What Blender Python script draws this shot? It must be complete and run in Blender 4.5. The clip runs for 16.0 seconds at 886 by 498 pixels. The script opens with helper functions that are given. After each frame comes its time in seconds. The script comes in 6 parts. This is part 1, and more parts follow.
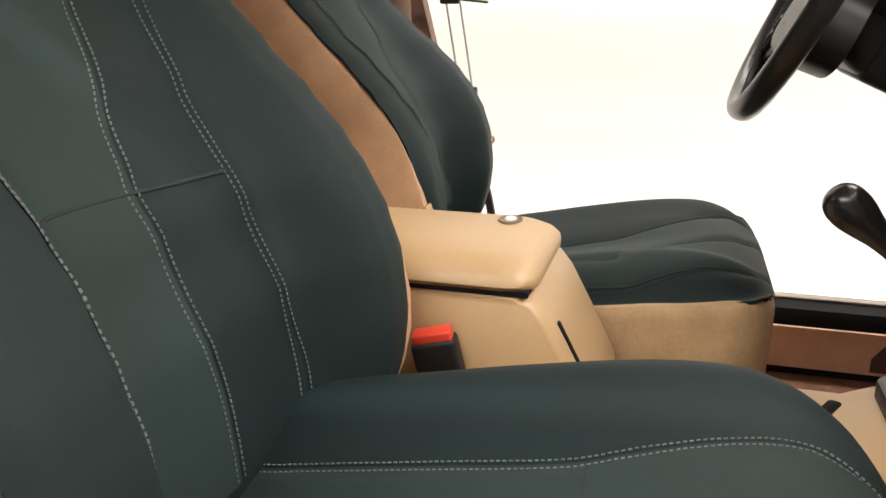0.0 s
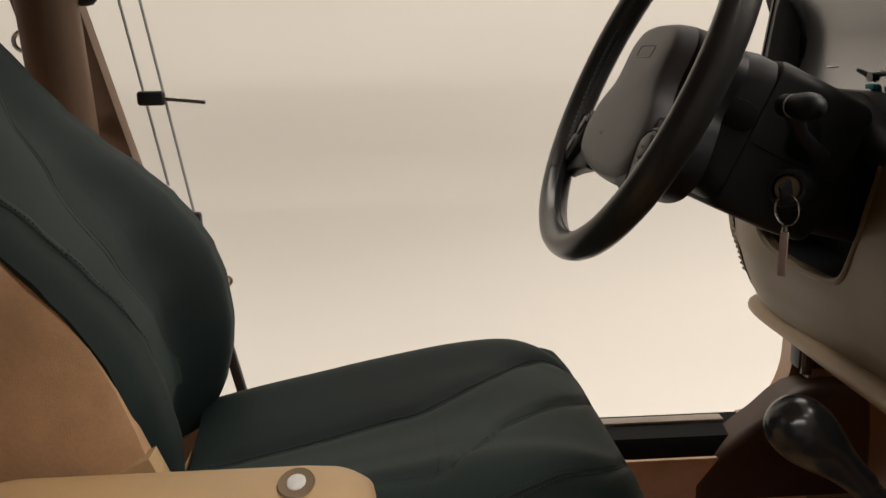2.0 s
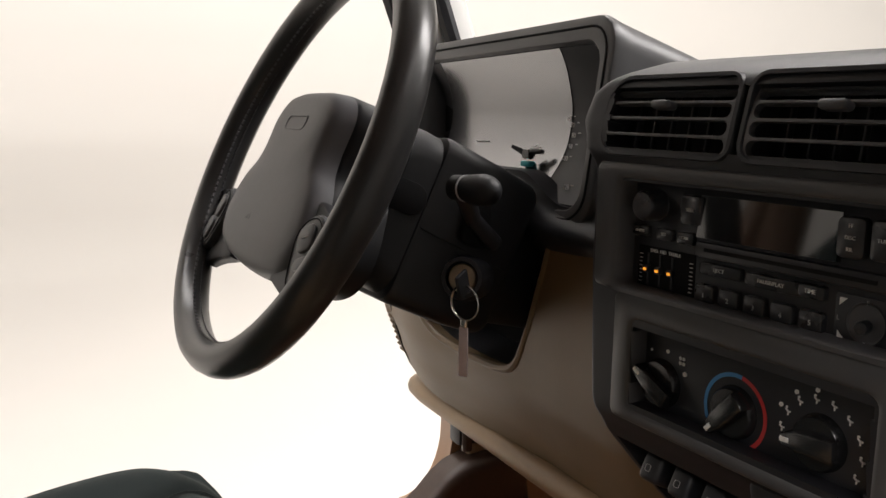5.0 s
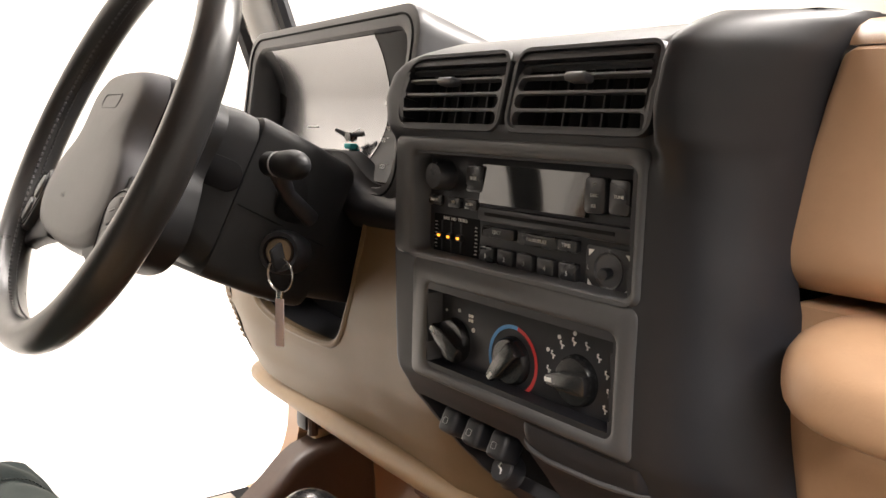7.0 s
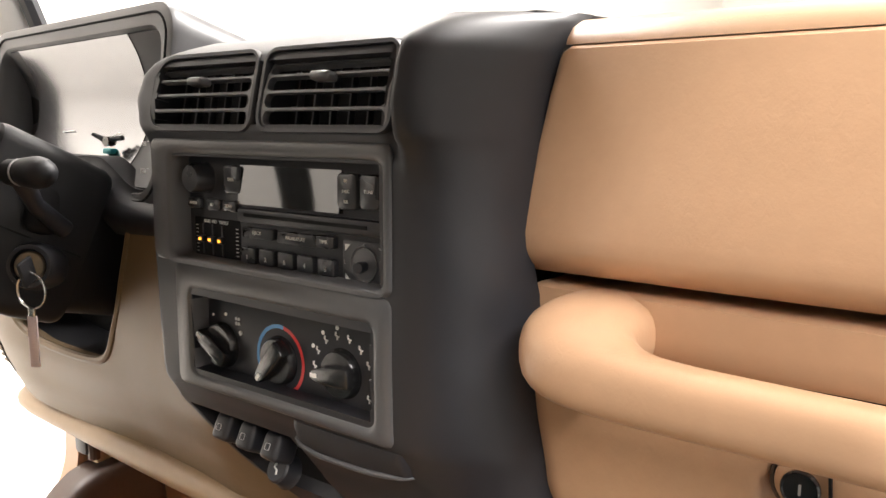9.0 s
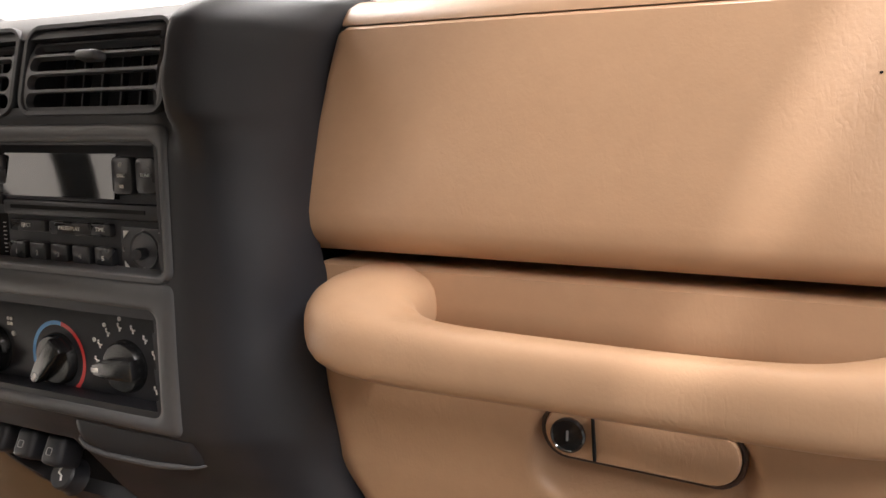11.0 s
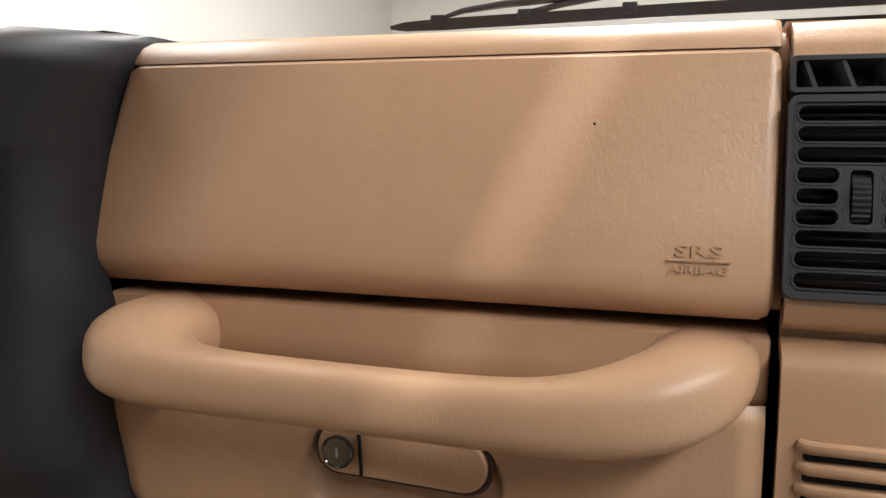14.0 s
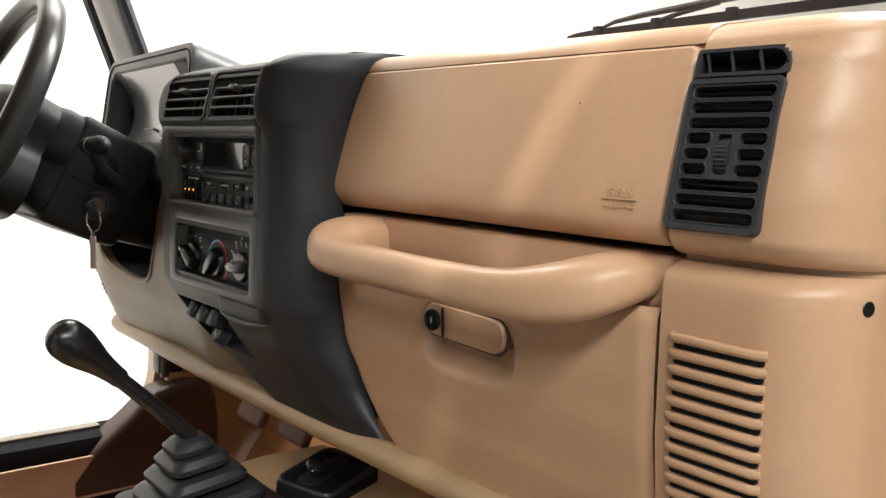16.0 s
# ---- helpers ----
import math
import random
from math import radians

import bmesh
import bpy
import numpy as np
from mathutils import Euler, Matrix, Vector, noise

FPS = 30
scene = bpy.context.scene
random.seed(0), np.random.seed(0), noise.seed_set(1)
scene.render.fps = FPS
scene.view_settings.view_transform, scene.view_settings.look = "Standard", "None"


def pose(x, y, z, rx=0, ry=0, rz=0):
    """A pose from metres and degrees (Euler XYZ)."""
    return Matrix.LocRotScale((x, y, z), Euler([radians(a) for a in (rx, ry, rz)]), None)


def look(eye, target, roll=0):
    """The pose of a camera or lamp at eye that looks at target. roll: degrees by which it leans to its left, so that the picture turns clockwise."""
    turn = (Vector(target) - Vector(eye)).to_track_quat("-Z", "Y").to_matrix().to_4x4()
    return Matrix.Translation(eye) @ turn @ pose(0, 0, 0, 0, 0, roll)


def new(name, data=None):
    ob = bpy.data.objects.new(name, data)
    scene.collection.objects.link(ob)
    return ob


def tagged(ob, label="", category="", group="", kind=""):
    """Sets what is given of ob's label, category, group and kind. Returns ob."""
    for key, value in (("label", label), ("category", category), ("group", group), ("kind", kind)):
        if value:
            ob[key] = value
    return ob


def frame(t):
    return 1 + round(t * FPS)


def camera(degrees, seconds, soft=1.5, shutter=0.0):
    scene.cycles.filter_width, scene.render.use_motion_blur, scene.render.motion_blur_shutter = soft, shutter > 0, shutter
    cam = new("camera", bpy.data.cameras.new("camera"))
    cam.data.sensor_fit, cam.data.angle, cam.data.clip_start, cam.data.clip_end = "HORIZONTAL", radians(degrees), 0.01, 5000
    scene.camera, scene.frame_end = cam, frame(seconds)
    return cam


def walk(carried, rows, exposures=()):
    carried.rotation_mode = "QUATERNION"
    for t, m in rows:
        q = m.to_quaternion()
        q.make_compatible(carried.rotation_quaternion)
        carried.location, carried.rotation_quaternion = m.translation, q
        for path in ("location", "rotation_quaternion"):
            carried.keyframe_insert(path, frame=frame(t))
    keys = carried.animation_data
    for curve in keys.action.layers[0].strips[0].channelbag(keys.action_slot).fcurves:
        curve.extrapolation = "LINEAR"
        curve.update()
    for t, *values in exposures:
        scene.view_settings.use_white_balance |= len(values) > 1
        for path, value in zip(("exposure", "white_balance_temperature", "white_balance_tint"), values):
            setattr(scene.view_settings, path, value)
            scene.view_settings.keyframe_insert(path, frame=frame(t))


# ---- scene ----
cam = camera(56.0, 16.0)
PATH = [
    (0, (0.809, -0.309, 0.606), (-1.038, -0.827, 0.039), 0.2),
    (0.5, (0.712, -0.332, 0.611), (-1.159, -0.822, 0.103), -0.3),
    (1, (0.623, -0.358, 0.633), (-1.292, -0.669, 0.15), -0.9),
    (1.5, (0.541, -0.39, 0.643), (-1.401, -0.476, 0.172), -0.9),
    (2, (0.471, -0.406, 0.66), (-1.473, -0.276, 0.207), -0.9),
    (2.5, (0.41, -0.405, 0.666), (-1.515, -0.051, 0.255), -0.4),
    (3, (0.364, -0.407, 0.681), (-1.522, 0.134, 0.296), -0.2),
    (3.5, (0.333, -0.407, 0.682), (-1.505, 0.29, 0.313), 0.6),
    (4, (0.316, -0.402, 0.683), (-1.473, 0.42, 0.332), 1.0),
    (4.5, (0.317, -0.393, 0.677), (-1.438, 0.506, 0.342), 0.9),
    (7, (0.386, -0.36, 0.651), (-1.18, 0.845, 0.347), 1.4),
    (7.5, (0.391, -0.355, 0.647), (-1.128, 0.909, 0.339), 1.4),
    (8, (0.399, -0.35, 0.652), (-1.037, 1.008, 0.345), 1.0),
    (8.5, (0.405, -0.346, 0.65), (-0.944, 1.099, 0.347), 0.7),
    (9, (0.411, -0.345, 0.65), (-0.832, 1.193, 0.354), 0.2),
    (11.5, (0.44, -0.339, 0.634), (-0.362, 1.471, 0.351), -0.4),
    (12, (0.447, -0.333, 0.633), (-0.256, 1.52, 0.363), -0.4),
    (12.5, (0.452, -0.333, 0.638), (-0.127, 1.565, 0.39), -0.3),
    (13, (0.454, -0.337, 0.639), (-0.042, 1.586, 0.41), -0.2),
    (13.5, (0.459, -0.346, 0.638), (-0.029, 1.58, 0.415), 0.2),
    (14, (0.494, -0.352, 0.637), (-0.12, 1.541, 0.439), 0.8),
    (14.5, (0.571, -0.351, 0.637), (-0.268, 1.454, 0.441), 0.9),
    (15, (0.644, -0.357, 0.631), (-0.467, 1.294, 0.435), 1.2),
    (15.5, (0.711, -0.37, 0.621), (-0.588, 1.137, 0.422), 1.7),
    (16, (0.816, -0.39, 0.618), (-0.695, 0.902, 0.399), 2.4),
]
EXPOSURES = [(0, -0.13, 6650, 13), (0.6, -0.51, 6750, 13), (1.2, -0.93, 7150, 14), (2.0, -1.27, 7050, 13), (3.0, -0.81, 6550, 11), (4.5, -0.81, 6450, 13), (7.0, 0.6, 6750, 14), (9.0, 0.95, 6600, 13), (11.5, 0.22, 6550, 15), (12.5, -0.03, 6550, 15), (14.0, -0.12, 6400, 11), (16.0, 0.13, 6400, 9)]
walk(cam, [(t, look(eye, target, roll)) for t, eye, target, roll in PATH], EXPOSURES)

# ---- light: a photo bay, white where seen, with lamps added under its ceiling ----
world = bpy.data.worlds.new("studio_air")
world.use_nodes = True
world.node_tree.nodes["Background"].inputs[0].default_value = (1.0, 0.97, 0.93, 1)
world.node_tree.nodes["Background"].inputs[1].default_value = 0.06
scene.world = world


def lamp(name, eye, target, sx, sy, watts, colour=(1.0, 0.975, 0.935)):
    d = bpy.data.lights.new(name, "AREA")
    d.shape, d.size, d.size_y, d.energy, d.color = "RECTANGLE", sx, sy, watts, colour
    ob = new(name, d)
    ob.matrix_world = look(eye, target)
    return ob


# ---- materials ----
def mat(name, colour, rough=0.5, metal=0.0, vary=0.08, scale=6.0, grain=0.0, grain_scale=900.0, spec=0.5, coat=0.0, wear=0.0, stretch=(1, 1, 1), fine=0.4, detail=6, crease=0.0):
    """A surface with a broad mottling of its colour, a roughness that varies, and a fine moulded grain."""
    m = bpy.data.materials.new(name)
    m.use_nodes = True
    nt = m.node_tree
    bsdf = nt.nodes["Principled BSDF"]
    bsdf.inputs["Metallic"].default_value = metal
    bsdf.inputs["Specular IOR Level"].default_value = spec
    bsdf.inputs["Coat Weight"].default_value = coat
    tc = nt.nodes.new("ShaderNodeTexCoord")
    mp = nt.nodes.new("ShaderNodeMapping")
    mp.inputs["Scale"].default_value = stretch
    nt.links.new(tc.outputs["Object"], mp.inputs[0])
    n1 = nt.nodes.new("ShaderNodeTexNoise")
    n1.inputs["Scale"].default_value, n1.inputs["Detail"].default_value = scale, detail
    nt.links.new(mp.outputs[0], n1.inputs["Vector"])
    n2 = nt.nodes.new("ShaderNodeTexNoise")
    n2.inputs["Scale"].default_value, n2.inputs["Detail"].default_value = scale * 14, 4
    nt.links.new(mp.outputs[0], n2.inputs["Vector"])
    mixf = nt.nodes.new("ShaderNodeMath")
    mixf.operation = "MULTIPLY_ADD"
    nt.links.new(n2.outputs[0], mixf.inputs[0])
    mixf.inputs[1].default_value = fine
    nt.links.new(n1.outputs[0], mixf.inputs[2])
    ramp = nt.nodes.new("ShaderNodeMapRange")
    ramp.inputs[1].default_value, ramp.inputs[2].default_value = 0.25 + fine / 2, 0.75 + fine / 2
    ramp.inputs[3].default_value, ramp.inputs[4].default_value = 0, 1
    nt.links.new(mixf.outputs[0], ramp.inputs[0])
    mix = nt.nodes.new("ShaderNodeMix")
    mix.data_type = "RGBA"
    mix.inputs[6].default_value = (*[c * (1 - vary) for c in colour], 1)
    mix.inputs[7].default_value = (*[min(1, c * (1 + vary)) for c in colour], 1)
    nt.links.new(ramp.outputs[0], mix.inputs[0])
    nt.links.new(mix.outputs[2], bsdf.inputs["Base Color"])
    rr = nt.nodes.new("ShaderNodeMapRange")
    rr.inputs[3].default_value, rr.inputs[4].default_value = max(0.02, rough - 0.06 - wear), min(1, rough + 0.06)
    nt.links.new(n1.outputs[0], rr.inputs[0])
    nt.links.new(rr.outputs[0], bsdf.inputs["Roughness"])
    if grain:
        g = nt.nodes.new("ShaderNodeTexNoise")
        g.inputs["Scale"].default_value, g.inputs["Detail"].default_value = grain_scale, 3
        nt.links.new(tc.outputs["Object"], g.inputs["Vector"])
        b = nt.nodes.new("ShaderNodeBump")
        b.inputs["Strength"].default_value, b.inputs["Distance"].default_value = grain, 0.0006
        nt.links.new(g.outputs[0], b.inputs["Height"])
        nt.links.new(b.outputs[0], bsdf.inputs["Normal"])
        if crease:
            # thin leathery creases that come and go in patches
            mp2 = nt.nodes.new("ShaderNodeMapping")
            mp2.inputs["Scale"].default_value = (1.0, 1.0, 0.38)
            nt.links.new(tc.outputs["Object"], mp2.inputs[0])
            w = nt.nodes.new("ShaderNodeTexNoise")
            w.inputs["Scale"].default_value, w.inputs["Detail"].default_value, w.inputs["Distortion"].default_value = crease, 2, 0.5
            nt.links.new(mp2.outputs[0], w.inputs["Vector"])
            d = nt.nodes.new("ShaderNodeMath")
            d.operation = "SUBTRACT"
            d.inputs[1].default_value = 0.5
            nt.links.new(w.outputs[0], d.inputs[0])
            ab = nt.nodes.new("ShaderNodeMath")
            ab.operation = "ABSOLUTE"
            nt.links.new(d.outputs[0], ab.inputs[0])
            mr = nt.nodes.new("ShaderNodeMapRange")
            mr.inputs[1].default_value, mr.inputs[2].default_value = 0.0, 0.20
            nt.links.new(ab.outputs[0], mr.inputs[0])
            patch = nt.nodes.new("ShaderNodeTexNoise")
            patch.inputs["Scale"].default_value, patch.inputs["Detail"].default_value = 11, 2
            nt.links.new(tc.outputs["Object"], patch.inputs["Vector"])
            pr = nt.nodes.new("ShaderNodeMapRange")
            pr.inputs[1].default_value, pr.inputs[2].default_value = 0.36, 0.70
            nt.links.new(patch.outputs[0], pr.inputs[0])
            mul = nt.nodes.new("ShaderNodeMath")
            mul.operation = "MULTIPLY"
            nt.links.new(mr.outputs[0], mul.inputs[0])
            nt.links.new(pr.outputs[0], mul.inputs[1])
            b2 = nt.nodes.new("ShaderNodeBump")
            b2.inputs["Strength"].default_value, b2.inputs["Distance"].default_value = 0.15, 0.0006
            nt.links.new(mul.outputs[0], b2.inputs["Height"])
            nt.links.new(b.outputs[0], b2.inputs["Normal"])
            nt.links.new(b2.outputs[0], bsdf.inputs["Normal"])
    return m


def glow(name, colour, strength):
    m = mat(name, colour, 0.4)
    b = m.node_tree.nodes["Principled BSDF"]
    b.inputs["Emission Color"].default_value = (*colour, 1)
    b.inputs["Emission Strength"].default_value = strength
    return m


def glass(name, rough=0.02, tint=(1, 1, 1)):
    m = bpy.data.materials.new(name)
    m.use_nodes = True
    b = m.node_tree.nodes["Principled BSDF"]
    b.inputs["Base Color"].default_value = (*tint, 1)
    b.inputs["Transmission Weight"].default_value = 1
    b.inputs["Roughness"].default_value = rough
    b.inputs["IOR"].default_value = 1.45
    return m


CONSOLE_TAN = mat("yellow_tan_plastic", (0.52, 0.345, 0.18), 0.45, vary=0.06, scale=9, grain=0.2, grain_scale=800, wear=0.06)
TAN = mat("tan_vinyl", (0.50, 0.312, 0.188), 0.42, vary=0.06, scale=9, grain=0.13, grain_scale=480, wear=0.06, crease=250)
# tan darkened well below the dash vinyl: the knee side's shade is in it
TAN_DARK = mat("shaded_tan_plastic", (0.1800, 0.1200, 0.0610), 0.5, vary=0.06, scale=8, grain=0.3, grain_scale=800)
# lower edge in a darker tan than the dash vinyl
ROLL_TAN = mat("mid_tan_edge", (0.36, 0.245, 0.138), 0.45, vary=0.08, scale=8, grain=0.2, grain_scale=800)
CLOTH_TAN = mat("tan_cloth", (0.52, 0.328, 0.195), 0.85, vary=0.16, scale=22, grain=0.5, grain_scale=1200, spec=0.2)
BASE_TAN = mat("pale_tan_cloth", (0.49, 0.340, 0.190), 0.85, vary=0.20, scale=14, grain=0.5, grain_scale=1200, spec=0.2)
BLACK = mat("black_plastic", (0.0200, 0.0210, 0.0250), 0.45, vary=0.15, scale=10, grain=0.12, grain_scale=1100, wear=0.05)
SATIN = mat("satin_black_plastic", (0.032, 0.0325, 0.0360), 0.30, vary=0.15, scale=40, wear=0.04)
BLACK_SOFT = mat("black_vinyl", (0.0168, 0.0172, 0.0204), 0.47, vary=0.12, scale=6, grain=0.10, grain_scale=1100, spec=0.42)
# black lowered further to carry the shade behind the wheel
COLUMN = mat("darkened_black_plastic", (0.0105, 0.0108, 0.0122), 0.50, vary=0.12, scale=10, grain=0.10, grain_scale=1100, spec=0.34)
HUB = mat("faded_hub_vinyl", (0.100, 0.100, 0.106), 0.5, vary=0.12, scale=9, grain=0.14, grain_scale=1000, wear=0.06)
GREY = mat("charcoal_plastic", (0.0700, 0.0705, 0.0745), 0.42, vary=0.1, scale=12, grain=0.10, grain_scale=1100, wear=0.05)
GRILLE = mat("grille_plastic", (0.0340, 0.0345, 0.0385), 0.42, vary=0.12, scale=20)
DARK = mat("dark_recess", (0.009, 0.009, 0.010), 0.75, vary=0.2, spec=0.15)
GLOSS = mat("gloss_black", (0.012, 0.012, 0.013), 0.12, vary=0.1, coat=0.4)
KNOB = mat("polished_knob", (0.0135, 0.0135, 0.0142), 0.26, vary=0.1, coat=0.1)
LEATHER = mat("black_leather", (0.030, 0.0295, 0.0295), 0.30, vary=0.15, scale=30, grain=0.15, grain_scale=700)
# the greens differ more than the cloth does: bolster shade is painted in
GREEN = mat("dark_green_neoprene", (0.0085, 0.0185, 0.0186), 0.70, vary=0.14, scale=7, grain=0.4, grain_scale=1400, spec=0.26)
GREEN_MID = mat("lit_grey_green_neoprene", (0.0190, 0.0340, 0.0320), 0.72, vary=0.12, scale=7, grain=0.4, grain_scale=1400, spec=0.3)
SEAM = mat("seam_shadow", (0.012, 0.020, 0.020), 0.8)
DARK_THREAD = mat("dark_green_thread", (0.035, 0.05, 0.05), 0.8, vary=0.2, scale=200)
THREAD = mat("grey_thread", (0.165, 0.185, 0.178), 0.8, vary=0.2, scale=200)
WHITE_INK = mat("white_print", (0.78, 0.78, 0.76), 0.5)
MARK = mat("scuff_grey", (0.42, 0.40, 0.37), 0.7)
GREY_INK = mat("grey_print", (0.30, 0.30, 0.30), 0.5)
DIAL_INK = mat("pale_dial_print", (0.86, 0.86, 0.85), 0.4)
BLUE_INK = mat("blue_print", (0.06, 0.28, 0.62), 0.4)
RED_INK = mat("red_print", (0.62, 0.05, 0.05), 0.4)
RED = mat("red_plastic", (0.75, 0.06, 0.03), 0.35, coat=0.2)
AMBER = glow("amber_lamp", (1.0, 0.36, 0.03), 1.6)
STEEL = mat("bright_steel", (0.62, 0.60, 0.57), 0.25, 1.0, vary=0.08)
BRASS = mat("worn_brass", (0.46, 0.38, 0.27), 0.35, 1.0, vary=0.2, scale=60)
CLEAR = mat("milky_plastic", (0.55, 0.45, 0.44), 0.2, vary=0.1, scale=60, coat=0.3)
CARPET = mat("brown_carpet", (0.17, 0.085, 0.055), 0.95, vary=0.35, scale=40, grain=1.0, grain_scale=900, spec=0.1)
# footwell carpet, its colour raised for the light falling in from the driver's side
ORANGE = mat("lit_orange_tan_carpet", (0.60, 0.31, 0.15), 0.9, vary=0.2, scale=30, grain=0.8, grain_scale=900, spec=0.15)
LINER = mat("pink_tan_lining", (0.74, 0.51, 0.37), 0.75, vary=0.15, scale=14, grain=0.3)
SILL = mat("scuffed_sill", (0.34, 0.29, 0.24), 0.45, vary=0.2, scale=20)
BROWN_TRIM = mat("dark_brown_trim", (0.060, 0.034, 0.025), 0.42, vary=0.25, scale=12, grain=0.4)
PEDAL = mat("brown_pedal_rubber", (0.13, 0.072, 0.050), 0.6, vary=0.2, scale=30, grain=0.4)
PAINT = mat("tan_body_paint", (0.44, 0.26, 0.15), 0.3, vary=0.04, coat=0.5)
PILLAR = mat("brown_pillar_trim", (0.15, 0.085, 0.05), 0.55, vary=0.12, scale=14, grain=0.3)
WALL = mat("white_bay_paint", (0.70, 0.675, 0.63), 0.6, vary=0.06, scale=1.0, stretch=(0.3, 0.30, 2.2), fine=0.04, detail=2.5)
# for the unseen walls: made grey so they return less low light
WALL_GREY = mat("bounce_cut_paint", (0.26, 0.255, 0.245), 0.6, vary=0.06, scale=1.0)
# white floor darkened so that it bounces less light up
FLOORP = mat("dimmed_floor_paint", (0.20, 0.192, 0.18), 0.7, vary=0.06, scale=1.5)
HOOD = mat("white_body_paint", (0.78, 0.78, 0.76), 0.2, vary=0.02, coat=0.6)
SCREEN = mat("black_display_glass", (0.010, 0.011, 0.012), 0.03, vary=0.0, spec=1.0)
MIRROR_LENS = mat("smoked_gauge_lens", (0.255, 0.255, 0.262), 0.16, 0.8, vary=0.0)
TEAL = mat("teal_patch", (0.03, 0.55, 0.60), 0.5, vary=0.1, scale=60)


# ---- builders ----
def thing(name, at, label="", category="", group="", kind=""):
    e = new(name)
    e.empty_display_size = 0.05
    e.location = at
    return tagged(e, label, category, group, kind)


def part(name, bm, material, parent=None, label="", kind="", sharp=35):
    bmesh.ops.remove_doubles(bm, verts=bm.verts, dist=1e-6)
    bmesh.ops.recalc_face_normals(bm, faces=bm.faces)
    lim = radians(sharp)
    for f in bm.faces:
        f.smooth = True
    for e in bm.edges:
        e.smooth = len(e.link_faces) == 2 and e.calc_face_angle(0) < lim
    me = bpy.data.meshes.new(name)
    bm.to_mesh(me)
    bm.free()
    me.materials.append(material)
    ob = new(name, me)
    if parent is not None:
        ob.parent = parent
        if parent.type == "EMPTY":
            ob.matrix_parent_inverse = Matrix.Translation(-Vector(parent.location))
    return tagged(ob, label, kind=kind)


def box(c, s, bev=0.002, seg=2, bm=None, rot=None):
    bm = bm or bmesh.new()
    m = Matrix.Translation(c) @ (rot or Matrix()) @ Matrix.Diagonal((*s, 1))
    r = bmesh.ops.create_cube(bm, size=1, matrix=m)
    if bev:
        es = list({e for v in r["verts"] for e in v.link_edges})
        bmesh.ops.bevel(bm, geom=es, offset=bev, segments=seg, profile=0.5, affect="EDGES")
    return bm


def loft(rings, bm=None, closed=True, caps=True, loop=False):
    bm = bm or bmesh.new()
    vs = [[bm.verts.new(p) for p in r] for r in rings]
    n = len(rings[0])
    for a, b in zip(vs, vs[1:] + ([vs[0]] if loop else [])):
        for i in range(n if closed else n - 1):
            j = (i + 1) % n
            bm.faces.new((a[i], a[j], b[j], b[i]))
    if caps and closed and not loop:
        bm.faces.new(vs[0][::-1])
        bm.faces.new(vs[-1])
    return bm


def tube(path, r, n=12, bm=None, loop=False, flat=1.0):
    """A round rod along a path; r one radius or one for each point."""
    pts = [Vector(p) for p in path]
    rs = r if isinstance(r, (list, tuple)) else [r] * len(pts)
    rings, up = [], None
    for i, p in enumerate(pts):
        a = pts[i - 1] if (i or loop) else pts[i]
        b = pts[(i + 1) % len(pts)] if (i < len(pts) - 1 or loop) else pts[i]
        d = (b - a).normalized()
        if up is None:
            up = Vector((0, 0, 1)) if abs(d.z) < 0.9 else Vector((0, 1, 0))
        s = d.cross(up).normalized()
        up = s.cross(d).normalized()
        rings.append([p + rs[i] * (math.cos(2 * math.pi * k / n) * s + flat * math.sin(2 * math.pi * k / n) * up) for k in range(n)])
    return loft(rings, bm, loop=loop)


def lathe(profile, m=None, n=24, bm=None):
    """(radius, height) pairs turned round z, then placed by m."""
    m = m or Matrix()
    rings = [[m @ Vector((max(r, 1e-4) * math.cos(2 * math.pi * k / n), max(r, 1e-4) * math.sin(2 * math.pi * k / n), h)) for k in range(n)] for r, h in profile]
    return loft(rings, bm)


def rounded(w, h, r, n=5):
    """The outline of a rounded rectangle round 0, 0."""
    r = min(r, w / 2 - 1e-4, h / 2 - 1e-4)
    out = []
    for cx, cy, a0 in ((w / 2 - r, h / 2 - r, 0), (-w / 2 + r, h / 2 - r, 90), (-w / 2 + r, -h / 2 + r, 180), (w / 2 - r, -h / 2 + r, 270)):
        for k in range(n + 1):
            a = radians(a0 + 90 * k / n)
            out.append((cx + r * math.cos(a), cy + r * math.sin(a)))
    return out


def corners(w, h, radii, n=6):
    """A rectangle's outline round 0, 0 with its own radius at each corner: top right, top left, bottom left, bottom right."""
    out = []
    for (sx, sy, a0), r in zip(((1, 1, 0), (-1, 1, 90), (-1, -1, 180), (1, -1, 270)), radii):
        cx, cy = sx * (w / 2 - r), sy * (h / 2 - r)
        out += [(cx + r * math.cos(radians(a0 + 90 * k / n)), cy + r * math.sin(radians(a0 + 90 * k / n))) for k in range(n + 1)]
    return out


def plate(outline, m, depth, bev=0.0015, bm=None):
    """A slab with the outline in its own x, y, its face at z = 0 with a rounded rim and its back at -depth, placed by m."""
    cx = sum(p[0] for p in outline) / len(outline)
    cy = sum(p[1] for p in outline) / len(outline)

    def ring(inset, z):
        out = []
        for x, y in outline:
            d = max(math.hypot(x - cx, y - cy), 1e-6)
            k = max(0.0, 1 - inset / d)
            out.append(m @ Vector((cx + (x - cx) * k, cy + (y - cy) * k, z)))
        return out

    return loft([ring(0, -depth), ring(0, -bev), ring(bev * 0.35, -bev * 0.3), ring(bev, 0)], bm)


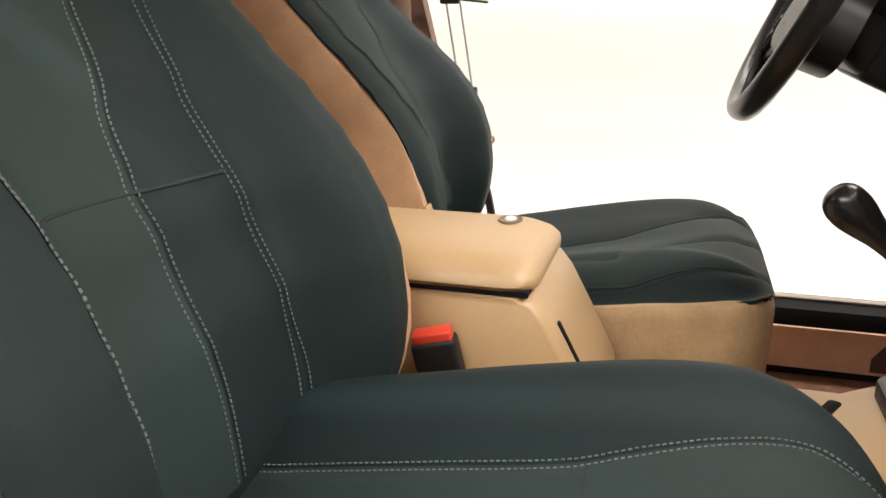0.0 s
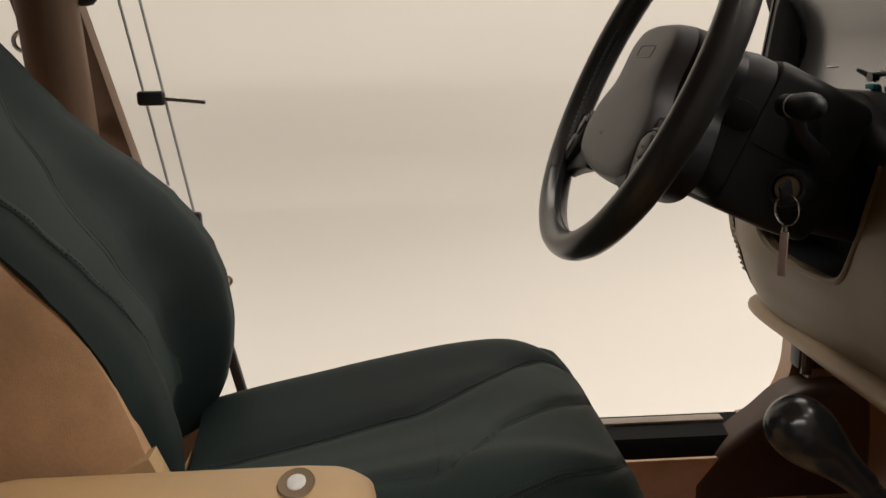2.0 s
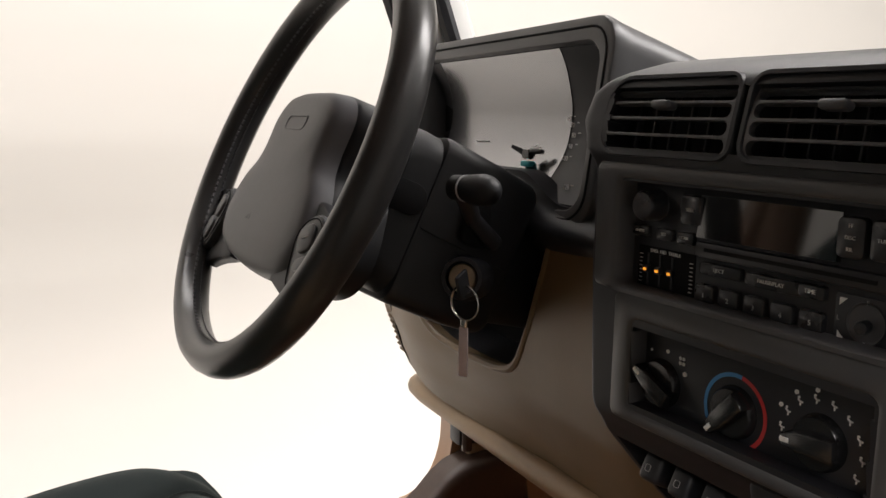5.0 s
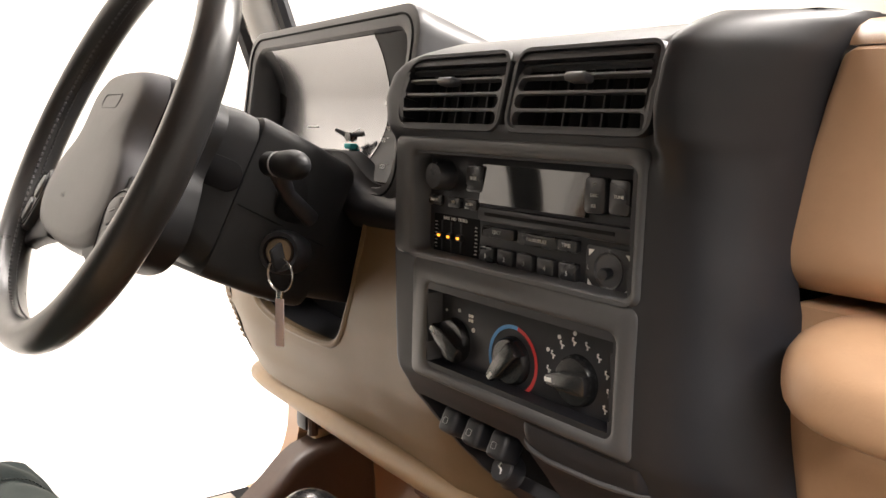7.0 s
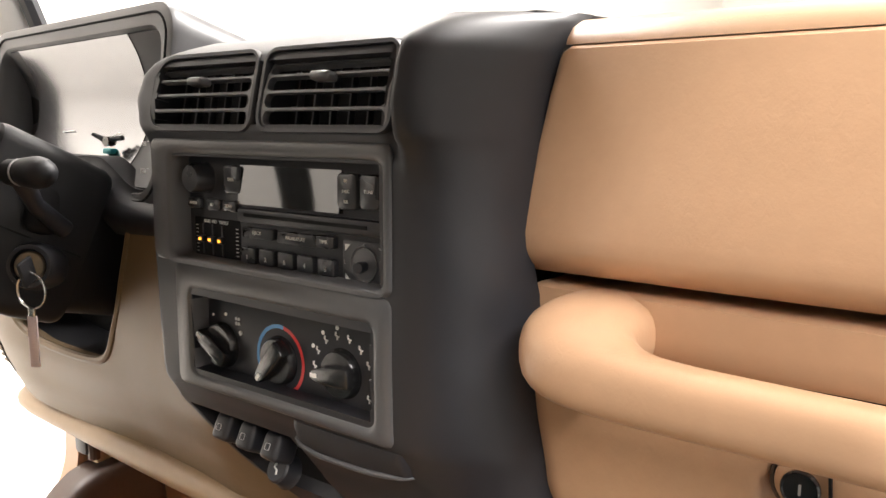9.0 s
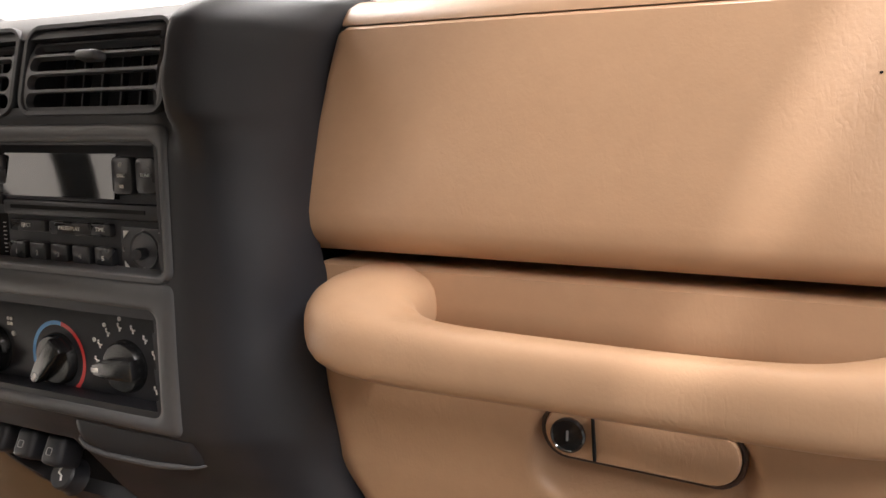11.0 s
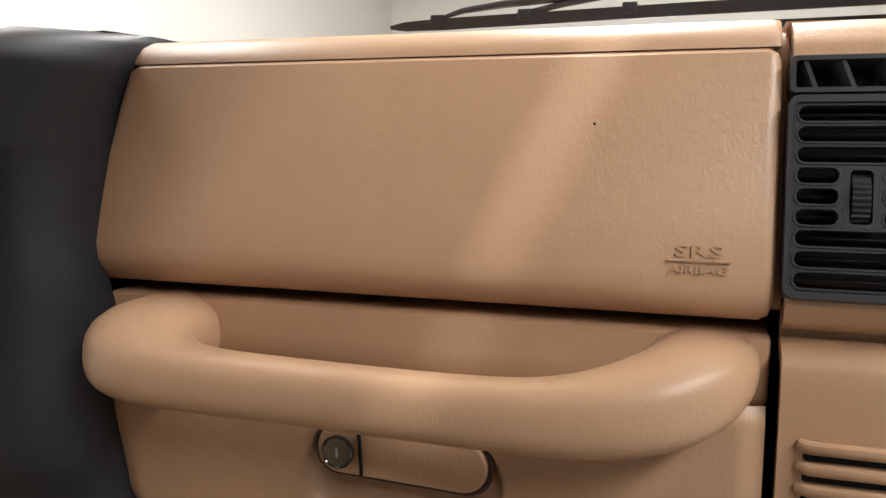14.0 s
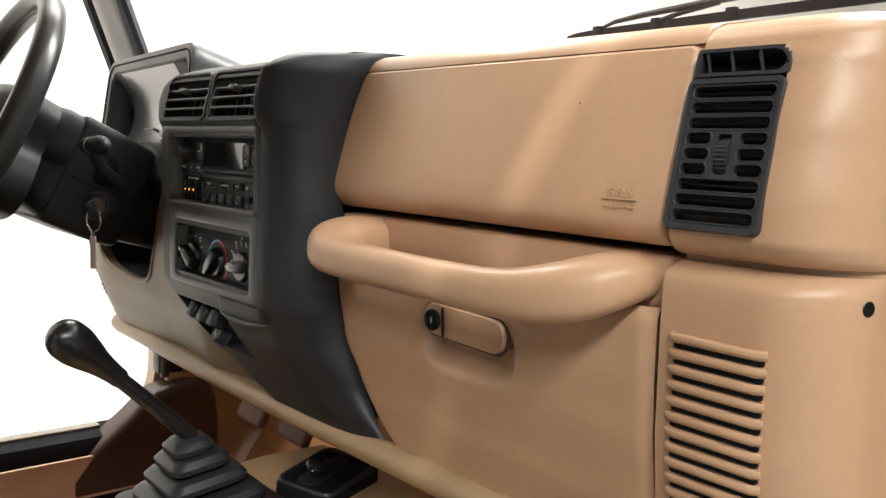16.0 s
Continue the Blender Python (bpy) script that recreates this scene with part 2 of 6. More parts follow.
def framed(outer, inner, m, depth, bev=0.002, bm=None):
    """A frame between two outlines with the same number of points."""
    def ring(o, z, g):
        return [m @ Vector((x * (1 + g), y * (1 + g), z)) for x, y in o]
    return loft([ring(outer, -depth, 0), ring(outer, -bev, 0), ring(outer, 0, -bev * 8), ring(inner, 0, bev * 6), ring(inner, -bev, 0), ring(inner, -depth, 0)], bm, loop=True)


def facing(x, y, z, tip=0.0):
    """A frame of an upright panel that looks to the rear: its x to the right, its y up, its z out of the panel; tip leans its top forward."""
    return pose(x, y, z, 90 - tip, 0, 0)


def interp(pts, v):
    if v <= pts[0][0]:
        return pts[0][1]
    for (a, p), (b, q) in zip(pts, pts[1:]):
        if v <= b:
            u = (v - a) / (b - a)
            u = u * u * (3 - 2 * u) * 0.4 + u * 0.6
            return p + (q - p) * u
    return pts[-1][1]


def smoothstep(a, b, v):
    u = min(1, max(0, (v - a) / (b - a)))
    return u * u * (3 - 2 * u)


def thicken(bm, thick, hint=(0, -1, 0.35)):
    """Gives an open skin a back, thick behind the side that looks along hint."""
    h = Vector(hint)
    bmesh.ops.recalc_face_normals(bm, faces=bm.faces)
    bm.normal_update()
    if sum(f.normal.dot(h) * f.calc_area() for f in bm.faces) < 0:
        bmesh.ops.reverse_faces(bm, faces=bm.faces[:])
        bm.normal_update()
    front = bm.faces[:]
    rims = [e for e in bm.edges if len(e.link_faces) == 1]
    back = {v: bm.verts.new(v.co - v.normal * thick) for v in bm.verts[:]}
    for f in front:
        bm.faces.new([back[v] for v in reversed(f.verts)])
    for e in rims:
        l = e.link_loops[0]
        a, b = l.vert, l.link_loop_next.vert
        bm.faces.new((b, a, back[a], back[b]))
    return bm


def sheet(fn, nu, nv, thick=0.0, bm=None, hint=(0, -1, 0.35)):
    """A skin of fn(u, v), u and v from 0 to 1, with a thickness behind it."""
    bm = bm or bmesh.new()
    g = [[bm.verts.new(fn(i / nu, j / nv)) for j in range(nv + 1)] for i in range(nu + 1)]
    for i in range(nu):
        for j in range(nv):
            bm.faces.new((g[i][j], g[i + 1][j], g[i + 1][j + 1], g[i][j + 1]))
    return thicken(bm, thick, hint) if thick else bm


def writing(name, body, size, m, material, parent, label="", align="CENTER", thick=0.0002, bold=0.0):
    c = bpy.data.curves.new(name, "FONT")
    c.body, c.size, c.align_x, c.align_y, c.extrude = body, size, align, "CENTER", thick
    c.resolution_u = 2
    c.offset = bold
    c.materials.append(material)
    tmp = new(name, c)
    dep = bpy.context.evaluated_depsgraph_get()
    me = bpy.data.meshes.new_from_object(tmp.evaluated_get(dep))
    bpy.data.objects.remove(tmp)
    me.transform(m)
    ob = new(name, me)
    ob.parent = parent
    if parent.type == "EMPTY":
        ob.matrix_parent_inverse = Matrix.Translation(-Vector(parent.location))
    return tagged(ob, label)


def stitches(points, normals, gap=0.0042, length=0.0027, width=0.0009, bm=None):
    """Threads laid along a line, each a small raised dash."""
    bm = bm or bmesh.new()
    run = 0.0
    for (a, na), (b, nb) in zip(zip(points, normals), zip(points[1:], normals[1:])):
        seg = (b - a).length
        while run < seg:
            u = run / max(seg, 1e-9)
            p, nn, d = a.lerp(b, u), na.lerp(nb, u).normalized(), (b - a).normalized()
            s = nn.cross(d).normalized()
            q = [p + d * (sx * length / 2) + s * (sy * width / 2) for sx, sy in ((-1, -1), (1, -1), (1, 1), (-1, 1))]
            lo = [bm.verts.new(v - nn * 0.0004) for v in q]
            hi = [bm.verts.new(p + (v - p) * 0.75 + nn * 0.0007) for v in q]
            bm.faces.new(hi)
            for i in range(4):
                bm.faces.new((lo[i], lo[(i + 1) % 4], hi[(i + 1) % 4], hi[i]))
            run += gap
        run -= seg
    return bm


# ---- the bay round the vehicle ----
GROUND = -0.55
part("ground", box((0, 0, GROUND - 0.05), (14, 14, 0.1), 0), FLOORP, kind="structure", label="white floor of the photo bay, darkened to cut bounce light")
part("wall_west", box((-2.25, 0, 1.0), (0.1, 14, 3.3), 0), WALL, kind="structure", label="off-white painted wall with faint scuffs")
part("wall_east", box((4.5, 0, 1.0), (0.1, 14, 3.3), 0), WALL_GREY, kind="structure", label="unseen wall, greyed to cut bounce light")
part("wall_north", box((0, 6.5, 1.0), (14, 0.1, 3.3), 0), WALL, kind="structure", label="off-white painted wall")
part("wall_south", box((0, -6.5, 1.0), (14, 0.1, 3.3), 0), WALL_GREY, kind="structure", label="unseen wall, greyed to cut bounce light")
part("ceiling", box((0, 0, 2.7), (14, 14, 0.1), 0), WALL, kind="structure", label="off-white ceiling of the photo bay")
# unseen lamps that stand in for the bay's own lighting
for x, y, w in ((-1.45, 0.2, 95), (0.4, 2.6, 270), (-0.2, -2.9, 110)):
    lamp("added_ceiling_light", (x, y, 2.6), (x, y, 0), 0.35, 3.2, w)
# lamp added to brighten the passenger's side of the dash
lamp("added_ceiling_light", (2.45, -1.7, 2.6), (2.45, -1.7, 0), 0.35, 3.2, 175)
# thin lamp added to throw the light stripe on the airbag door
lamp("added_ceiling_light", (1.26, -0.9, 2.6), (1.26, -0.9, 0), 0.04, 3.2, 55)
part("wall_cove", sheet(lambda u, v: Vector((-2.2 + 0.9 * (1 - math.sin(v * math.pi / 2)), -6 + 12 * u, GROUND + 0.003 + 0.9 * (1 - math.cos(v * math.pi / 2)))), 2, 28, 0.01, hint=(1, 0, 1)), WALL, kind="structure", label="off-white cove between wall and floor")
part("wall_mark", box((-2.074, -0.5767, -0.111), (0.004, 0.010, 0.036), 0.001, rot=pose(0, 0, 0, 0, -30)), MARK, kind="structure", label="small grey scuff on the white wall")

# ---- the vehicle's shell ----
body = thing("vehicle_body", (0, 0, 0), "tan open-sided vehicle body with carpeted floor and bare door openings", "vehicle")
part("floor_pan", box((0.02, -0.4, -0.02), (1.3, 1.5, 0.04), 0.004), CARPET, body, "brown carpeted floor")
# drive tunnel
part("tunnel", loft([[(0.02 + sx * w, y, z) for sx, w, z in ((-1, 0.16, 0.0), (-1, 0.12, h * 0.8), (-1, 0.08, h), (1, 0.08, h), (1, 0.12, h * 0.8), (1, 0.16, 0.0))] for y, h in ((-1.1, 0.13), (-0.1, 0.17), (0.2, 0.21), (0.5, 0.24))]), ORANGE, body, "carpeted drive tunnel")
# firewall and footwell
part("firewall", box((0.02, 0.52, 0.3), (1.36, 0.03, 0.66), 0.004), ORANGE, body, "orange-tan lined firewall")
part("toe_board", box((0.02, 0.43, 0.1), (1.3, 0.02, 0.32), 0.002, rot=pose(0, 0, 0, -35)), ORANGE, body, "sloping toe board")
for side, sx in ((-1, -0.66), (1, 0.70)):
    # sill with its bright step edge
    part("sill", loft([[(sx - side * 0.05, y, -0.02), (sx - side * 0.05, y, 0.085), (sx - side * 0.035, y, 0.112), (sx + side * 0.03, y, 0.118), (sx + side * 0.04, y, 0.10), (sx + side * 0.04, y, -0.1), (sx, y, -0.1)] for y in (-0.8, 0.17)]), DARK, body, "black door sill")
    part("sill_liner", box((sx - side * 0.051, -0.305, 0.050), (0.008, 1.01, 0.074), 0.003), LINER, body, "pinkish tan sill lining")
    part("sill_plate", box((sx + side * 0.012, -0.3, 0.1175), (0.020, 0.78, 0.006), 0.002), SILL, body, "scuffed pale sill edge")
    # rounded front lower corner of the door opening and the cowl side
    arc = [(0.120 + 0.068 * math.sin(radians(a)), 0.118 + 0.100 * (1 - math.cos(radians(a)))) for a in range(0, 91, 10)]
    outline = [(y, z) for y, z in arc] + [(0.19, 0.60), (0.52, 0.60), (0.52, -0.05), (0.11, -0.05)]
    part("cowl_side", loft([[(sx + side * dx, y, z) for y, z in outline] for dx in (-0.0, 0.035)]), PAINT, body, "tan painted cowl side")
    part("kick_panel", loft([[(sx + side * dx, y + (0.19 - y) * q, z - (z - 0.02) * q) for y, z in ((0.020, 0.02), (0.020, 0.045), (0.050, 0.085), (0.080, 0.110), (0.104, 0.130), (0.125, 0.146), (0.150, 0.170), (0.170, 0.183), (0.195, 0.190), (0.225, 0.193), (0.255, 0.191), (0.274, 0.181), (0.285, 0.160), (0.290, 0.12), (0.292, 0.07), (0.293, 0.02))] for dx, q in ((-0.057, 0.10), (-0.054, 0.04), (-0.047, 0.008), (-0.036, 0.0), (-0.004, 0.0))]), BROWN_TRIM, body, "dark brown moulded kick panel", sharp=60)
    # rear tub side
    part("tub_side", box((sx + side * 0.02, -1.15, 0.1), (0.06, 0.75, 0.42), 0.01), PAINT, body, "tan painted tub side")
# hinge and latch pieces in the driver's opening
hinge = part("hinge", box((-0.648, 0.208, 0.235), (0.03, 0.050, 0.060), 0.006), BLACK, body, "black door hinge bracket")
part("hinge_pin", tube([(-0.632, 0.195, 0.20), (-0.632, 0.195, 0.29)], 0.008, 10), BROWN_TRIM, hinge)
part("hinge_plate", box((-0.645, 0.235, 0.19), (0.02, 0.07, 0.03), 0.004), BRASS, hinge)
# windscreen frame: dark gasket, painted pillar, cowl
for side, cx in ((-1, -0.655), (1, 0.695)):
    p0, p1 = Vector((cx, 0.215, 0.62)), Vector((cx - side * 0.03, -0.03, 1.22))
    part("windscreen_pillar", tube([p0, p1], 0.034, 12, flat=1.3), HOOD, body, "pale windscreen pillar")
    part("outer_gasket", tube([p0 + Vector((side * 0.04, -0.035, 0)), p1 + Vector((side * 0.04, -0.035, 0))], 0.013, 8), BLACK, body)
    part("inner_gasket", tube([p0 + Vector((-side * 0.04, -0.01, 0)), p1 + Vector((-side * 0.04, -0.01, 0))], 0.011, 8), BLACK, body)
part("windscreen_header", tube([(-0.64, -0.04, 1.22), (0.68, -0.04, 1.22)], 0.035, 10), HOOD, body, "windscreen header bar")
part("cowl_panel", sheet(lambda u, v: Vector((-0.62 + 1.28 * u, 0.235 + 0.12 * v, 0.712 + 0.012 * v)), 4, 2, 0.01), HOOD, body, "white painted cowl below the windscreen")
part("bonnet", sheet(lambda u, v: Vector((-0.6 + 1.24 * u, 0.36 + 1.1 * v, 0.722 - 0.03 * v * v - 0.03 * (2 * u - 1) ** 4)), 12, 6, 0.01), HOOD, body, "white painted bonnet")
part("cowl_gasket", loft([[(x, 0.243, z0), (x, 0.243, z1), (x, 0.262, z1 + 0.001), (x, 0.262, z0)] for x, z0, z1 in ((0.465, 0.7335, 0.7345), (0.53, 0.7290, 0.7352), (0.58, 0.7235, 0.7358), (0.70, 0.7225, 0.7370))]), BLACK, body, "black rubber windscreen gasket")
# roof and strip are out of view; the gap between them shapes the stripe
part("unseen_roof", sheet(lambda u, v: Vector((-0.70 + 1.352 * u, -0.10 - 1.5 * v, 1.25 - 0.02 * (2 * u - 1) ** 4)), 10, 4, 0.02, hint=(0, 0, 1)), PILLAR, body, "unseen roof whose right edge bounds the light stripe")
part("stripe_mask", box((0.773, -0.75, 1.235), (0.18, 1.7, 0.02), 0.006), PILLAR, body, "unseen strip added to block light beside the roof")
# sport bar hoop and B pillar trim
part("roof_bow", tube([(-0.6, -0.78, 0.1), (-0.6, -0.80, 0.6), (-0.585, -0.82, 1.1), (-0.52, -0.83, 1.2), (0.56, -0.83, 1.2), (0.625, -0.82, 1.1), (0.64, -0.80, 0.6), (0.64, -0.78, 0.1)], 0.036, 14), PILLAR, body, "padded brown roll bar")
part("pillar_trim", loft([[(-0.665 + dx, y + dy, z) for dx, dy in ((0, -0.045), (0.03, -0.045), (0.045, 0), (0.03, 0.035), (0, 0.035))] for z, y in ((0.05, -0.70), (0.35, -0.72), (0.56, -0.775), (0.78, -0.83), (1.15, -0.88))]), PILLAR, body, "brown pillar trim")
part("pillar_strip", tube([(-0.622, -0.80, 0.56), (-0.622, -0.86, 0.80), (-0.622, -0.9, 1.1)], 0.006, 8), BLACK, body)
part("lower_strip", box((-0.66, -0.615, 0.17), (0.012, 0.014, 0.22), 0.003, rot=pose(0, 0, 0, 12)), BLACK, body, "black door seal")

# ---- dashboard ----
dash = thing("dashboard", (0.02, 0.1, 0.33), "tan vinyl dashboard with black centre stack and gauge hood", "dashboard")
XL, XR = 0.165, 0.521


def panel_solid(profile, x0, x1, bev=0.004, back=0.10, lean=0.0):
    """A closed moulding: the (y, z) face profile, run across, with its ends rounded by shrinking the outer sections."""
    cy = sum(p[0] for p in profile) / len(profile) + 0.02
    cz = sum(p[1] for p in profile) / len(profile)
    rings = []
    for x, k in ((x0, bev), (x0 + bev * 0.3, bev * 0.35), (x0 + bev, 0), ((x0 + x1) / 2, 0), (x1 - bev, 0), (x1 - bev * 0.3, bev * 0.35), (x1, bev)):
        ring = []
        for y, z in profile:
            d = Vector((cy - y, cz - z))
            L = max(d.length, 1e-6)
            near = 1 - smoothstep(x0, (x0 + x1) / 2, x)
            ring.append((x - lean * near * (0.69 - z), y + d.x / L * k, z + d.y / L * k))
        ring += [(x, back, profile[-1][1] + k), (x, back, profile[0][1] - k)]
        rings.append(ring)
    return loft(rings)


def arc_pts(cy, cz, r, a0, a1, n=5):
    return [(cy + r * math.cos(radians(a0 + (a1 - a0) * k / n)), cz + r * math.sin(radians(a0 + (a1 - a0) * k / n))) for k in range(n + 1)]


# passenger airbag door, its top pad with a crease between
door_prof = [(0.0645, 0.6928)] + [(0.0612, 0.6910)] + [(0.054, 0.672), (0.046, 0.645), (0.039, 0.618), (0.0338, 0.592)] + arc_pts(0.0520, 0.5872, 0.0183, 190, 264, 8) + [(0.062, 0.5682)]
part("airbag_door", panel_solid(door_prof, XL, XR - 0.0003, 0.006, 0.09, 0.085), TAN, dash, "tan vinyl airbag door")
pad_prof = [(0.24, 0.712), (0.16, 0.713), (0.10, 0.711), (0.082, 0.7085), (0.072, 0.704), (0.066, 0.6975), (0.0645, 0.6937)]
part("dash_top_pad", panel_solid(pad_prof, XL, XR - 0.0003, 0.004, 0.24), TAN, dash, "tan vinyl top pad")
part("pad_crease", box(((XL + XR) / 2, 0.0730, 0.6935), (XR - XL - 0.008, 0.008, 0.006), 0.001), TAN, dash, "crease between pad and airbag door")
part("end_crease", panel_solid([(0.24, 0.706), (0.10, 0.705), (0.085, 0.702), (0.074, 0.694), (0.066, 0.672), (0.058, 0.645), (0.051, 0.618), (0.046, 0.59), (0.046, 0.575)], XR - 0.006, XR + 0.0035, 0.0005, 0.24), TAN, dash, "seam beside the end pod")
# shadow gap box behind everything
part("dash_core", box((0.02, 0.165, 0.52), (1.16, 0.14, 0.34), 0.01), DARK, dash, "dark inner structure of the dashboard")
# handle panel and glove box door
part("handle_panel", panel_solid([(0.052, 0.5630), (0.047, 0.5625), (0.044, 0.5610), (0.044, 0.545), (0.0445, 0.534), (0.047, 0.530)], XL - 0.004, XR, 0.003, 0.09), TAN, dash, "recessed tan panel behind the grab handle")


def glove(u, v):
    z = 0.5315 - 0.1775 * v
    left = interp([(0.354, 0.236), (0.38, 0.214), (0.413, 0.193), (0.45, 0.174), (0.50, 0.164), (0.5315, 0.163)], z)
    x = left + (XR - 0.001 - left) * u
    y = interp([(0.354, 0.056), (0.40, 0.046), (0.45, 0.038), (0.49, 0.035), (0.5315, 0.034)], z)
    # scooped finger recess under the latch
    dx, dz = (x - 0.347) / 0.056, (z - 0.4755) / 0.0325
    d = max(abs(dx) ** 2.6 + abs(dz) ** 2.6, 1e-9) ** (1 / 2.6)
    y += 0.018 * (1 - smoothstep(0.78, 1.0, d)) * smoothstep(0.445, 0.47, z)
    y += 0.004 * (1 - smoothstep(0.0, 0.012, min(u, 1 - u) * 0.34)) ** 2 + 0.004 * (1 - smoothstep(0.0, 0.02, v * 0.4)) ** 2
    return Vector((x, y, z))


gbox = part("glove_box_door", sheet(glove, 84, 48, 0.012), TAN, dash, "tan glove box door with a scooped latch recess", sharp=50)
LATCH = pose(0.3470, 0.0325, 0.4885, 90, 2, 0)
part("latch_plate", plate(corners(0.0925, 0.0255, (0.0118, 0.0125, 0.0125, 0.0118)), LATCH, 0.016, 0.0024), TAN, gbox, "tan latch paddle")
part("latch_gap", tube([LATCH @ Vector((x * 1.03, y * 1.09, -0.0045)) for x, y in corners(0.0925, 0.0255, (0.0118, 0.0125, 0.0125, 0.0118))], 0.0014, 6, loop=True), BROWN_TRIM, gbox)
part("latch_split", box((0.3262, 0.0322, 0.4888), (0.0013, 0.003, 0.0225), 0, rot=pose(0, 0, 0, 0, -4)), DARK, gbox)
part("lock_barrel", lathe([(0.0, -0.006), (0.0086, -0.006), (0.0088, 0.001), (0.0080, 0.0018), (0.0074, 0.0010), (0.0, 0.0010)], facing(0.3135, 0.0315, 0.4885)), GLOSS, gbox, "black glove box lock")
part("key_slot", box((0.3135, 0.0302, 0.4885), (0.0010, 0.001, 0.005), 0), GREY_INK, gbox)

def refine(pts, k=3):
    out = []
    for i in range(len(pts) - 1):
        p0, p1, p2, p3 = (Vector(pts[max(0, min(len(pts) - 1, i + d))]) for d in (-1, 0, 1, 2))
        for s in range(k):
            t = s / k
            out.append(0.5 * (2 * p1 + (p2 - p0) * t + (2 * p0 - 5 * p1 + 4 * p2 - p3) * t * t + (3 * p1 - p0 - 3 * p2 + p3) * t ** 3))
    return out + [Vector(pts[-1])]


# grab handle: a thick padded bar whose broad ends sweep back into the panel
HANDLE = [(0.1780, 0.058, 0.2360, 0.058, 0.5630, 0.5230), (0.1775, 0.034, 0.2360, 0.034, 0.5630, 0.5220), (0.1785, 0.014, 0.2375, 0.022, 0.5620, 0.5200), (0.184, -0.003, 0.2415, 0.0135, 0.5590, 0.5175),
          (0.196, -0.0145, 0.249, 0.0085, 0.5540, 0.5160), (0.216, -0.0195, 0.260, 0.0068, 0.5490, 0.5155), (0.250, -0.0205, 0.278, 0.0062, 0.5465, 0.5150), (0.300, -0.021, 0.310, 0.006, 0.5455, 0.5150),
          (0.370, -0.0215, 0.370, 0.0058, 0.5450, 0.5145), (0.420, -0.0205, 0.412, 0.0063, 0.5460, 0.5140), (0.452, -0.0175, 0.432, 0.0095, 0.5490, 0.5140), (0.480, -0.0105, 0.4485, 0.016, 0.5545, 0.5160),
          (0.5005, 0.002, 0.460, 0.0255, 0.5595, 0.5205), (0.512, 0.0185, 0.466, 0.037, 0.5625, 0.5270), (0.5165, 0.036, 0.4685, 0.047, 0.5635, 0.5320), (0.5170, 0.058, 0.469, 0.058, 0.5635, 0.5330)]


def handle_ring(x0, y0, x1, y1, top, low):
    """A soft squarish section between the outer and the inner plan curve."""
    ring = []
    for k in range(28):
        c, q = math.cos(2 * math.pi * k / 28), math.sin(2 * math.pi * k / 28)
        g = 1 / (abs(c) ** 2.7 + abs(q) ** 2.7) ** (1 / 2.7)
        c, q = c * g, q * g
        ring.append(((x0 + x1) / 2 + (x0 - x1) / 2 * c, (y0 + y1) / 2 + (y0 - y1) / 2 * c, (top + low) / 2 + (top - low) / 2 * q))
    return ring


part("grab_handle", loft([handle_ring(*q) for q in (Vector(p) for p in refine(HANDLE, 5))]), TAN, dash, "thick padded tan grab handle", sharp=60)

# moulded warning letters on the airbag door
W = pose(0.4885, 0.03425, 0.5965, 78.5, 0, 0)
writing("embossed_letters", "SRS", 0.0080, W @ pose(0, 0.0040, 0) @ Matrix.Diagonal((1.75, 0.95, 1, 1)), TAN, dash, "embossed letters on the airbag door", thick=0.0002, bold=0.0001)
writing("embossed_letters", "AIRBAG", 0.0056, W @ pose(0, -0.0042, 0) @ Matrix.Diagonal((1.32, 0.9, 1, 1)), TAN, dash, "embossed letters on the airbag door", thick=0.0002, bold=0.00005)
part("embossed_rule", box(W @ Vector((0, -0.0002, 0.0002)), (0.0272, 0.0012, 0.0008), 0), TAN, dash)
part("pin_mark", lathe([(0, 0.0004), (0.0005, 0.0003), (0.0007, 0)], pose(0.4385, 0.0495, 0.6580, 78)), DARK, dash)

# right end: the vent pod and the panel below it, both turning round the corner


def pod_path(s, x0=XR + 0.0042, r=0.05, xe=0.632):
    """Plan of the face: straight across, round the corner, then forward along the side."""
    straight = xe - r - x0
    arc = r * math.pi / 2
    if s < straight:
        return x0 + s, 0.0, Vector((0, -1))
    if s < straight + arc:
        a = (s - straight) / r
        return xe - r + r * math.sin(a), r - r * math.cos(a), Vector((math.sin(a), -math.cos(a)))
    return xe + 0.10 * (s - straight - arc), r + (s - straight - arc), Vector((1, 0))


POD_LEN = 0.06 + 0.0785 + 0.11


def pod_face(y_of_z, z0, z1):
    def fn(u, v):
        x, dy, nrm = pod_path(u * POD_LEN)
        z = z0 + (z1 - z0) * v
        y = y_of_z(z) + dy
        return Vector((x, y, z))
    return fn


def pod_y(z):
    return interp([(0.566, 0.050), (0.570, 0.041), (0.578, 0.036), (0.60, 0.037), (0.64, 0.044), (0.68, 0.055), (0.694, 0.061), (0.702, 0.069), (0.7075, 0.084)], z)


bm = sheet(pod_face(pod_y, 0.566, 0.7075), 96, 60)


def in_vent(p):
    """Inside the vent's opening in the pod, whose upper outer corner is rounded."""
    if not (0.5262 < p.x < 0.5810 and 0.5840 < p.z < 0.6885):
        return False
    return not (p.x > 0.5710 and p.z > 0.6770 and math.hypot(p.x - 0.5710, p.z - 0.6770) > 0.0115)


bmesh.ops.delete(bm, geom=[f for f in bm.faces if in_vent(f.calc_center_median())], context="FACES")
